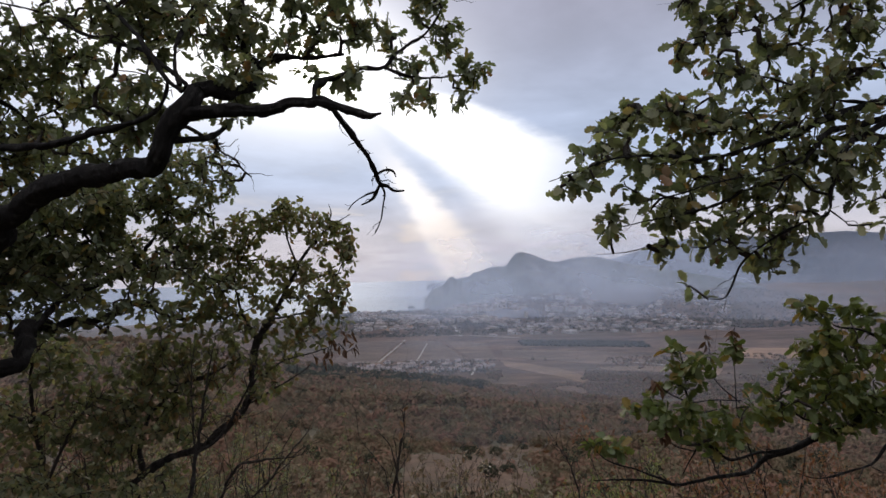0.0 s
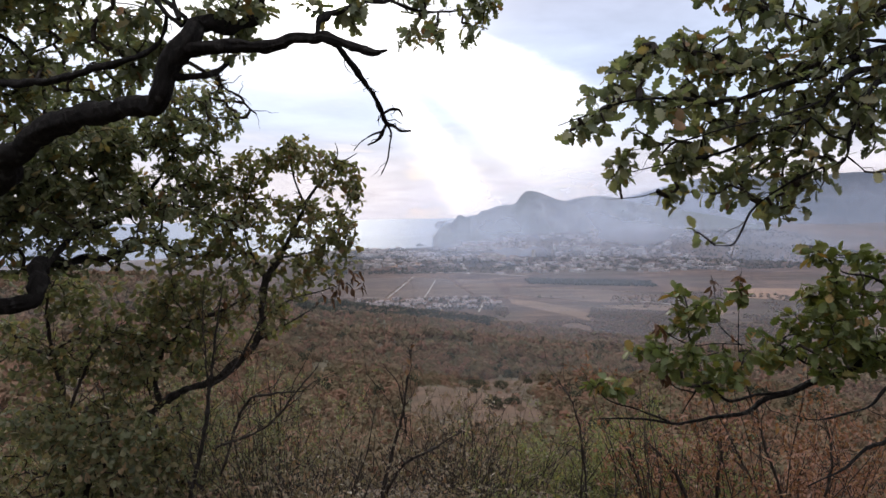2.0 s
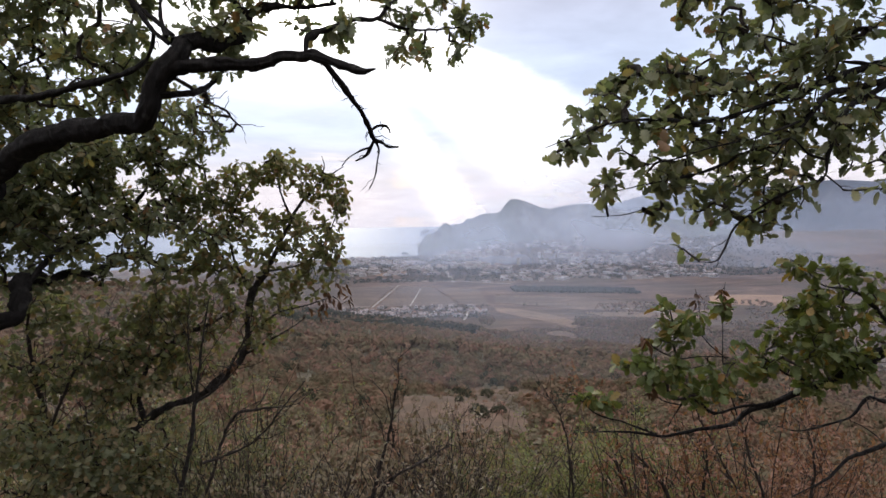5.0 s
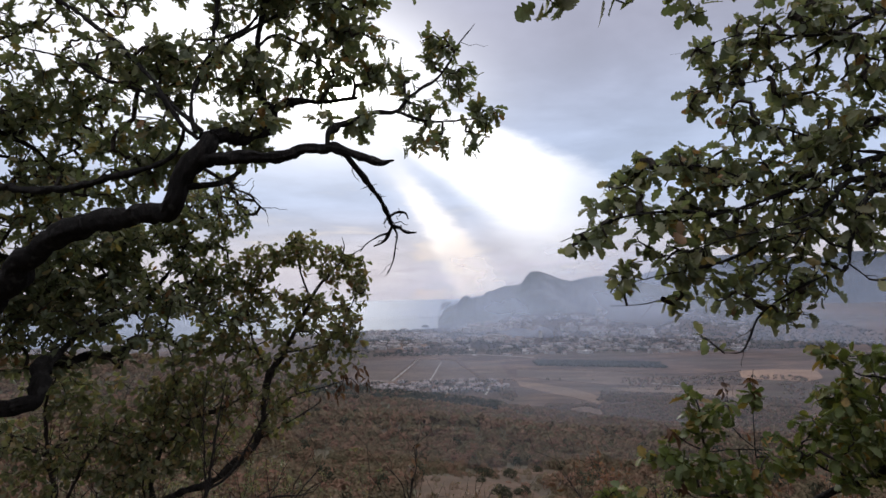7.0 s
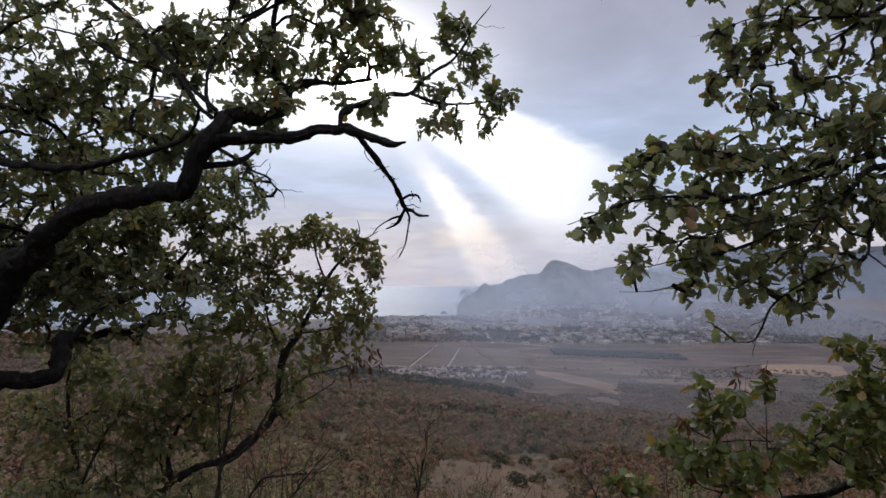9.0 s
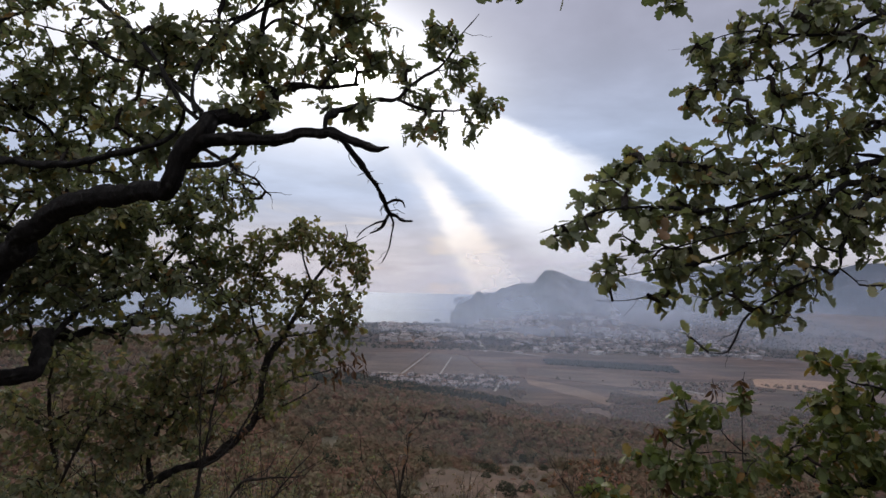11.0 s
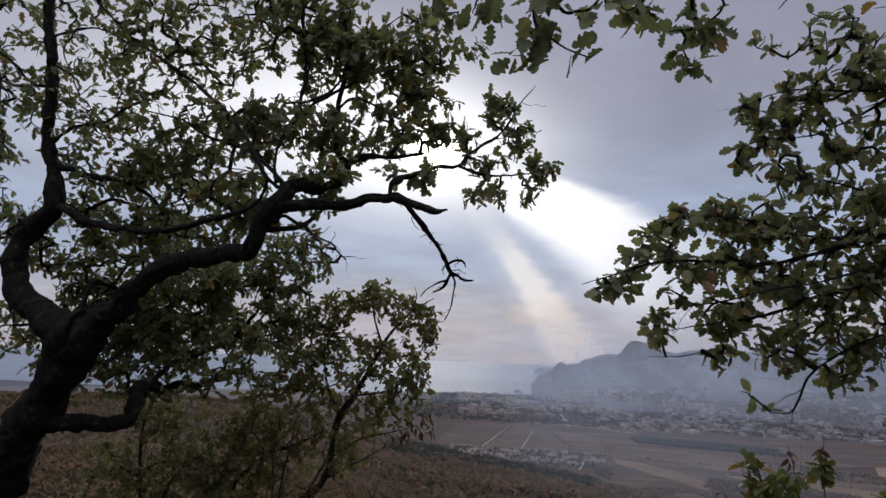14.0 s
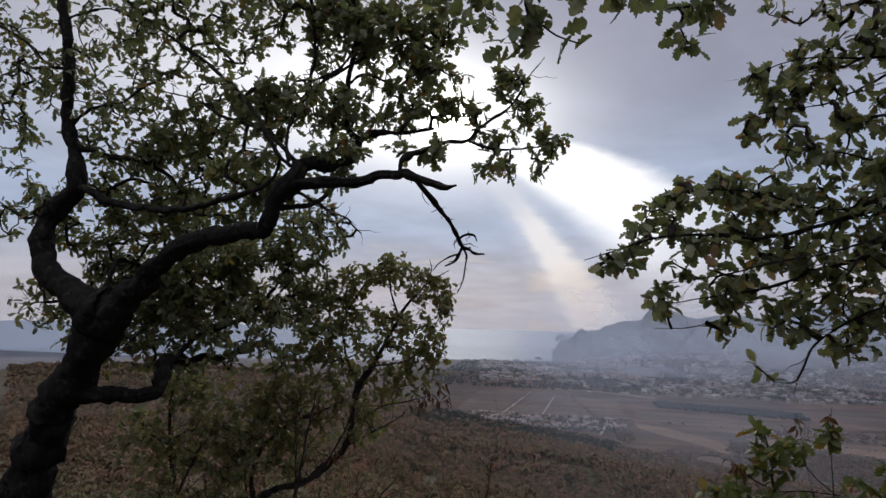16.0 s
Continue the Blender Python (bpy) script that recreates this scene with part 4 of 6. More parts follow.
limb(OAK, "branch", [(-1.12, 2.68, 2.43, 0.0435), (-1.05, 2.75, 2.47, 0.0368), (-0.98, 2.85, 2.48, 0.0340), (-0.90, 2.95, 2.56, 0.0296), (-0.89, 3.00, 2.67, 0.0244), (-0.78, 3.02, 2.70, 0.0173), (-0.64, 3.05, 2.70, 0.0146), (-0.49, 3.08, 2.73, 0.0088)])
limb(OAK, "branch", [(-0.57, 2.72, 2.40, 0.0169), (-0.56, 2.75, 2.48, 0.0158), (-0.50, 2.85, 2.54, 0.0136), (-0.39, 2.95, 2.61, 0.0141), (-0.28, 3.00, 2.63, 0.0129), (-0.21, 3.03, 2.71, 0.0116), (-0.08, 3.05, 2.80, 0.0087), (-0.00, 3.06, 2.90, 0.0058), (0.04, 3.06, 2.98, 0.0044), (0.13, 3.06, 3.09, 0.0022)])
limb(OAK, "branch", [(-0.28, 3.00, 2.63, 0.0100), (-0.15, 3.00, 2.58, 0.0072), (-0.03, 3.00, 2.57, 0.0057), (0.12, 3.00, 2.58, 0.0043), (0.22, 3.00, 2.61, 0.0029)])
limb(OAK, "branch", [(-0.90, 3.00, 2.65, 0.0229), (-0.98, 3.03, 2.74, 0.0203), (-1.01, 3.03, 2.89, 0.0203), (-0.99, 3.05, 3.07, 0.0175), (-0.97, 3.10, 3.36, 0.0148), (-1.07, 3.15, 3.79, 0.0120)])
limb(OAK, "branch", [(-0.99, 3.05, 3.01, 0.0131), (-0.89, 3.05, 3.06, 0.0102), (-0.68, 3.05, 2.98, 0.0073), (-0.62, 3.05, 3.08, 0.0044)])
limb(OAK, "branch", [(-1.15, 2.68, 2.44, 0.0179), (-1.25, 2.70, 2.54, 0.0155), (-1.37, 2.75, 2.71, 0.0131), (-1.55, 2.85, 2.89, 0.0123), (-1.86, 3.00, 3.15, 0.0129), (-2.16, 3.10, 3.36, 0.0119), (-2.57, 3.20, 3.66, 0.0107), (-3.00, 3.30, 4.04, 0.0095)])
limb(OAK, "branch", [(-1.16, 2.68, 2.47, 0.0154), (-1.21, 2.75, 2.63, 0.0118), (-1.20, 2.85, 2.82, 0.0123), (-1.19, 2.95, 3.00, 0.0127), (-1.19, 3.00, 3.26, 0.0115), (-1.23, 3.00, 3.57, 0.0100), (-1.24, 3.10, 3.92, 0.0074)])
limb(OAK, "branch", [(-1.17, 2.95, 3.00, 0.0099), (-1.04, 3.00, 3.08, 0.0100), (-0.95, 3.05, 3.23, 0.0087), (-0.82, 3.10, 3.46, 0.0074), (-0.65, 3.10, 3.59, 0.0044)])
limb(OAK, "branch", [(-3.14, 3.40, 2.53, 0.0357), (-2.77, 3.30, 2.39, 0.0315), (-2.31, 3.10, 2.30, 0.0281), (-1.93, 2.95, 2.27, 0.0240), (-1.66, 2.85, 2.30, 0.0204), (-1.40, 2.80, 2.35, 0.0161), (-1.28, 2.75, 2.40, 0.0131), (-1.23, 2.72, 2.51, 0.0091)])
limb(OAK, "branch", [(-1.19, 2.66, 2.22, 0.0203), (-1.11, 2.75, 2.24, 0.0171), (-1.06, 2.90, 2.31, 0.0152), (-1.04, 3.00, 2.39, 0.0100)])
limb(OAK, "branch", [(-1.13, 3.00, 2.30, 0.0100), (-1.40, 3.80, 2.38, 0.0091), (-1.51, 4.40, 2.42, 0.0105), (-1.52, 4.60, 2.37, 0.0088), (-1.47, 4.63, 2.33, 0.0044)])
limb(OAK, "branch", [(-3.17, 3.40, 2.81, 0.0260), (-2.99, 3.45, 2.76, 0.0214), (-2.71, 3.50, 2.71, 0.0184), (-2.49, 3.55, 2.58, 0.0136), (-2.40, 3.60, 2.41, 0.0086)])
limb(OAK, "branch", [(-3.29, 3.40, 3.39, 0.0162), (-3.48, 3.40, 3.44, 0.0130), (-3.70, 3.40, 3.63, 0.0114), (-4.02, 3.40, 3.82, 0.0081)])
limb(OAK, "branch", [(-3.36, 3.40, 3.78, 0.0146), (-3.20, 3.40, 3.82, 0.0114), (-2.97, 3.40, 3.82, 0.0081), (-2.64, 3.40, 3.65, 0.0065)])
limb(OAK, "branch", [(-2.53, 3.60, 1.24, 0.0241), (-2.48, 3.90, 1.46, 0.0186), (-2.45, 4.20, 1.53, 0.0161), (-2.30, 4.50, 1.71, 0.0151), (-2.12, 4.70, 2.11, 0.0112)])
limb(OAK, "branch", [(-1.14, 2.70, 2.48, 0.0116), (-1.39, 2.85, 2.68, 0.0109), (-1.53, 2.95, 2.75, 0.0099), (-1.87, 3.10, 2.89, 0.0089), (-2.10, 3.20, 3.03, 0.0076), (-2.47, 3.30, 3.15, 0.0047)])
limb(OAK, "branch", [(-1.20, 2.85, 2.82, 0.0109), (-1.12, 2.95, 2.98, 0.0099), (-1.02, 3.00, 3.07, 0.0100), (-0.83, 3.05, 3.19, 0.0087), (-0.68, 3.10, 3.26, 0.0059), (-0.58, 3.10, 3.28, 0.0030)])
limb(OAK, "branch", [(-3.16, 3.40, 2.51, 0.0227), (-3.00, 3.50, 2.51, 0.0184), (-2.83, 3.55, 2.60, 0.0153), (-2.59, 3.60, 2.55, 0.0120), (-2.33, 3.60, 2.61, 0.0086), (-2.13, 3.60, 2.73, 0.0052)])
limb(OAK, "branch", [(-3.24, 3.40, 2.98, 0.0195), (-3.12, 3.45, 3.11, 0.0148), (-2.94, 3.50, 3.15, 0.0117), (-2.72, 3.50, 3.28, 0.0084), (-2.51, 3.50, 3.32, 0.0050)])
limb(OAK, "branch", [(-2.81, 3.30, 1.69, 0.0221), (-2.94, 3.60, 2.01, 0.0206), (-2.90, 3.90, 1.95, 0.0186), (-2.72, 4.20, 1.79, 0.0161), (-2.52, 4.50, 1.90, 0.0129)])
OAK_CLUMPS = [
    (-3.63, 3.60, 3.81, 0.69, 0.35, 0.58, 60),
    (-2.26, 3.30, 3.58, 0.60, 0.35, 0.47, 88),
    (-1.28, 3.10, 3.49, 0.53, 0.30, 0.39, 125),
    (-0.84, 3.10, 3.22, 0.33, 0.25, 0.28, 55),
    (-1.52, 3.00, 2.97, 0.32, 0.25, 0.20, 42),
    (-3.00, 3.60, 2.99, 0.52, 0.30, 0.24, 46),
    (-2.34, 3.50, 2.90, 0.30, 0.30, 0.20, 26),
    (-0.99, 2.85, 2.56, 0.16, 0.20, 0.08, 12),
    (-3.45, 3.80, 2.36, 0.40, 0.30, 0.33, 50),
    (-4.33, 3.80, 2.82, 0.33, 0.30, 0.73, 32),
    (-2.93, 4.00, 2.39, 0.46, 0.35, 0.19, 46),
    (-3.43, 4.00, 1.51, 0.46, 0.30, 0.23, 26),
    (-3.86, 3.90, 1.67, 0.26, 0.30, 0.34, 24),
    (-1.13, 3.00, 2.88, 0.26, 0.25, 0.16, 30),
    (-1.71, 3.20, 2.51, 0.24, 0.30, 0.15, 25),
    (-3.91, 3.70, 3.23, 0.25, 0.30, 0.42, 26),
    (-2.56, 4.30, 2.12, 0.53, 0.30, 0.21, 40),
    (-2.68, 3.70, 2.64, 0.78, 0.40, 0.27, 95),
    (-2.15, 3.40, 3.00, 0.49, 0.35, 0.21, 55),
    (-3.15, 3.60, 3.43, 0.58, 0.35, 0.28, 36),
    (-1.50, 3.00, 2.63, 0.20, 0.25, 0.13, 18),
    (-3.15, 4.10, 1.87, 0.47, 0.40, 0.31, 85),
    (-2.75, 4.40, 1.79, 0.55, 0.40, 0.42, 130),
    (-2.32, 4.60, 1.95, 0.53, 0.40, 0.48, 150),
    (-1.93, 4.60, 2.30, 0.35, 0.30, 0.35, 75),
    (-1.84, 4.70, 1.73, 0.27, 0.30, 0.31, 45),
    (-2.10, 3.30, 4.13, 1.10, 0.40, 0.25, 70),
    (-4.20, 3.40, 4.37, 0.49, 0.40, 0.32, 26),
    (-2.60, 4.20, 2.15, 0.48, 0.30, 0.16, 30),
    (-3.26, 3.90, 2.11, 0.22, 0.30, 0.19, 20),
    (-2.93, 3.90, 1.78, 0.34, 0.30, 0.22, 20),
    (-3.09, 4.00, 1.43, 0.31, 0.30, 0.23, 18),
    (-2.78, 4.20, 1.65, 0.36, 0.30, 0.24, 16),
    (-2.63, 4.30, 1.36, 0.33, 0.30, 0.16, 10),
    (-2.54, 3.60, 2.47, 0.28, 0.30, 0.17, 24),
    (-2.01, 3.40, 2.36, 0.29, 0.30, 0.13, 24),
    (-1.52, 3.20, 2.43, 0.18, 0.20, 0.12, 16),
    (-2.52, 3.60, 2.77, 0.28, 0.30, 0.17, 16),
    (-1.52, 3.10, 3.05, 0.21, 0.20, 0.13, 14),
    (-0.88, 3.00, 2.78, 0.14, 0.15, 0.11, 5),
    (-0.67, 3.10, 3.11, 0.18, 0.20, 0.09, 5),
    (-0.57, 3.10, 3.29, 0.20, 0.20, 0.15, 12),
    (-0.38, 3.10, 3.33, 0.16, 0.20, 0.12, 8),
    (-0.64, 3.10, 3.09, 0.18, 0.20, 0.14, 9),
    (-0.44, 3.10, 3.06, 0.14, 0.20, 0.11, 7),
    (-0.85, 3.10, 3.31, 0.20, 0.20, 0.15, 8),
    (-0.57, 3.10, 3.46, 0.22, 0.20, 0.17, 12),
    (-0.78, 3.10, 3.00, 0.14, 0.20, 0.11, 5),
    (-1.06, 3.10, 3.47, 0.20, 0.20, 0.15, 8),
    (-0.24, 3.10, 3.39, 0.10, 0.20, 0.08, 4),
]
OAK_FILL = [
    (-2.86, 3.80, 2.30, 0.34, 0.30, 0.18, 40),
    (-2.34, 3.70, 2.08, 0.28, 0.30, 0.14, 26),
    (-2.93, 3.90, 1.78, 0.34, 0.30, 0.22, 34),
    (-3.09, 4.00, 1.43, 0.31, 0.30, 0.19, 12),
    (-2.25, 4.30, 1.65, 0.33, 0.30, 0.18, 26),
    (-2.66, 3.80, 1.26, 0.33, 0.20, 0.11, 12),
    (-2.36, 4.60, 1.37, 0.22, 0.20, 0.11, 9),
    (-2.78, 4.20, 1.65, 0.36, 0.30, 0.20, 36),
    (-1.41, 3.00, 2.76, 0.14, 0.15, 0.11, 14),
    (-3.83, 3.90, 2.47, 0.28, 0.30, 0.26, 50),
    (-1.45, 3.00, 2.96, 0.14, 0.20, 0.13, 26),
    (-1.00, 2.90, 2.43, 0.14, 0.15, 0.07, 8),
    (-2.78, 3.90, 1.59, 0.28, 0.25, 0.19, 9), (-2.50, 4.00, 1.67, 0.28, 0.25, 0.19, 9), (-2.17, 4.10, 1.56, 0.28, 0.25, 0.19, 11), (-1.90, 4.20, 1.71, 0.28, 0.25, 0.19, 12),
    (-2.66, 4.00, 1.39, 0.28, 0.25, 0.19, 12), (-2.33, 4.10, 1.39, 0.28, 0.25, 0.19, 12), (-2.02, 4.20, 1.35, 0.28, 0.25, 0.19, 12), (-2.86, 3.90, 1.89, 0.28, 0.25, 0.19, 6),
    (-2.90, 3.85, 1.73, 0.22, 0.22, 0.17, 8),
    (-2.62, 3.85, 1.58, 0.22, 0.22, 0.17, 9),
    (-2.89, 3.85, 1.47, 0.22, 0.22, 0.17, 10),
    (-2.35, 3.85, 1.66, 0.20, 0.22, 0.15, 6),
    (-3.05, 3.85, 1.28, 0.22, 0.22, 0.17, 8),
    (-2.58, 3.85, 1.32, 0.20, 0.22, 0.15, 8),
    (-2.54, 3.90, 1.78, 0.20, 0.22, 0.14, 6),
    (-2.18, 3.90, 1.73, 0.20, 0.22, 0.14, 6),
    (-1.82, 3.90, 1.67, 0.20, 0.22, 0.14, 6),
    (-1.57, 3.90, 1.54, 0.18, 0.22, 0.13, 6),
    (-1.98, 3.90, 1.48, 0.20, 0.22, 0.14, 6),
    (-2.38, 3.90, 1.50, 0.20, 0.22, 0.14, 6),
]
OAK_TIPS = [
    (-0.68, 3.05, 2.80, 0.13, 0.12, 0.08, 16),
    (-0.50, 3.05, 2.86, 0.13, 0.12, 0.09, 20),
    (-0.32, 3.05, 2.82, 0.12, 0.12, 0.12, 18),
    (-0.08, 3.05, 2.96, 0.09, 0.10, 0.11, 20),
    (0.04, 3.05, 2.78, 0.12, 0.10, 0.10, 14),
    (-0.13, 3.02, 2.65, 0.14, 0.10, 0.07, 11),
    (-0.12, 3.00, 2.47, 0.17, 0.10, 0.06, 13),
    (0.10, 3.00, 2.47, 0.09, 0.08, 0.07, 6),
    (0.17, 3.00, 2.61, 0.07, 0.08, 0.07, 12),
    (-0.46, 2.90, 2.55, 0.12, 0.10, 0.06, 12),
    (-0.61, 2.80, 2.55, 0.06, 0.10, 0.06, 5),
]
# the oak whose boughs reach in from the side
limb(SIDE_OAK, "limb", [(2.77, 2.50, 2.42, 0.0602), (2.37, 2.45, 2.36, 0.0492), (1.95, 2.35, 2.27, 0.0340), (1.63, 2.30, 2.21, 0.0249), (1.43, 2.28, 2.15, 0.0201), (1.29, 2.25, 2.10, 0.0163), (1.11, 2.20, 2.04, 0.0124), (0.91, 2.10, 1.99, 0.0093), (0.73, 2.00, 1.99, 0.0076), (0.54, 1.90, 1.97, 0.0045), (0.40, 1.85, 1.92, 0.0035), (0.31, 1.79, 1.89, 0.0017)])
limb(SIDE_OAK, "limb", [(2.21, 2.40, 2.33, 0.0328), (1.88, 2.32, 2.21, 0.0261), (1.63, 2.30, 2.14, 0.0222), (1.47, 2.28, 2.11, 0.0183), (1.36, 2.25, 2.01, 0.0163), (1.25, 2.20, 1.93, 0.0124), (1.11, 2.20, 1.89, 0.0097), (0.96, 2.15, 1.83, 0.0082), (0.76, 2.10, 1.79, 0.0050), (0.59, 2.10, 1.76, 0.0030)])
limb(SIDE_OAK, "limb", [(1.84, 2.32, 2.20, 0.0223), (1.61, 2.28, 2.10, 0.0201), (1.47, 2.20, 2.02, 0.0150), (1.40, 2.18, 1.88, 0.0114), (1.39, 2.18, 1.80, 0.0079), (1.28, 2.16, 1.76, 0.0072), (1.18, 2.20, 1.70, 0.0063), (1.10, 2.24, 1.62, 0.0054), (1.05, 2.26, 1.50, 0.0043), (0.98, 2.26, 1.49, 0.0022)])
limb(SIDE_OAK, "branch", [(1.40, 2.18, 1.86, 0.0083), (1.31, 2.15, 1.88, 0.0062), (1.21, 2.10, 1.93, 0.0050), (1.13, 2.10, 1.84, 0.0040), (0.95, 2.10, 1.79, 0.0030)])
limb(SIDE_OAK, "branch", [(1.39, 2.18, 1.81, 0.0073), (1.45, 2.18, 1.76, 0.0052), (1.46, 2.18, 1.75, 0.0031)])
limb(SIDE_OAK, "limb", [(2.46, 2.50, 2.92, 0.0341), (2.07, 2.45, 2.85, 0.0236), (1.73, 2.40, 2.80, 0.0164), (1.58, 2.40, 2.74, 0.0125), (1.42, 2.40, 2.63, 0.0087), (1.21, 2.35, 2.53, 0.0056), (0.99, 2.30, 2.49, 0.0033), (0.92, 2.30, 2.46, 0.0022)])
limb(SIDE_OAK, "branch", [(1.67, 2.40, 2.79, 0.0106), (1.52, 2.38, 2.72, 0.0091), (1.33, 2.35, 2.70, 0.0067), (1.11, 2.30, 2.69, 0.0044), (0.94, 2.30, 2.63, 0.0022)])
limb(SIDE_OAK, "branch", [(1.63, 2.30, 2.22, 0.0111), (1.49, 2.30, 2.24, 0.0083), (1.32, 2.25, 2.28, 0.0075), (1.19, 2.25, 2.32, 0.0054), (1.00, 2.20, 2.32, 0.0032)])
limb(SIDE_OAK, "branch", [(1.29, 2.25, 2.10, 0.0086), (1.10, 2.20, 2.11, 0.0063), (0.91, 2.10, 2.14, 0.0050), (0.76, 2.05, 2.15, 0.0039), (0.63, 2.00, 2.13, 0.0029)])
limb(SIDE_OAK, "branch", [(1.34, 2.22, 2.01, 0.0074), (1.11, 2.10, 1.94, 0.0060), (0.92, 2.05, 1.90, 0.0049), (0.73, 2.00, 1.85, 0.0038), (0.55, 1.95, 1.82, 0.0019)])
limb(SIDE_OAK, "twig", [(0.80, 2.20, 1.71, 0.0032), (0.71, 2.25, 1.68, 0.0027), (0.65, 2.28, 1.67, 0.0022), (0.58, 2.30, 1.67, 0.0016)])
limb(SIDE_OAK, "limb", [(2.19, 2.20, 3.00, 0.0300), (1.57, 1.90, 2.92, 0.0198), (1.03, 1.60, 2.74, 0.0116), (0.66, 1.40, 2.61, 0.0079), (0.43, 1.20, 2.52, 0.0053), (0.24, 1.05, 2.45, 0.0040), (0.10, 1.00, 2.42, 0.0024), (0.00, 1.00, 2.40, 0.0014)])
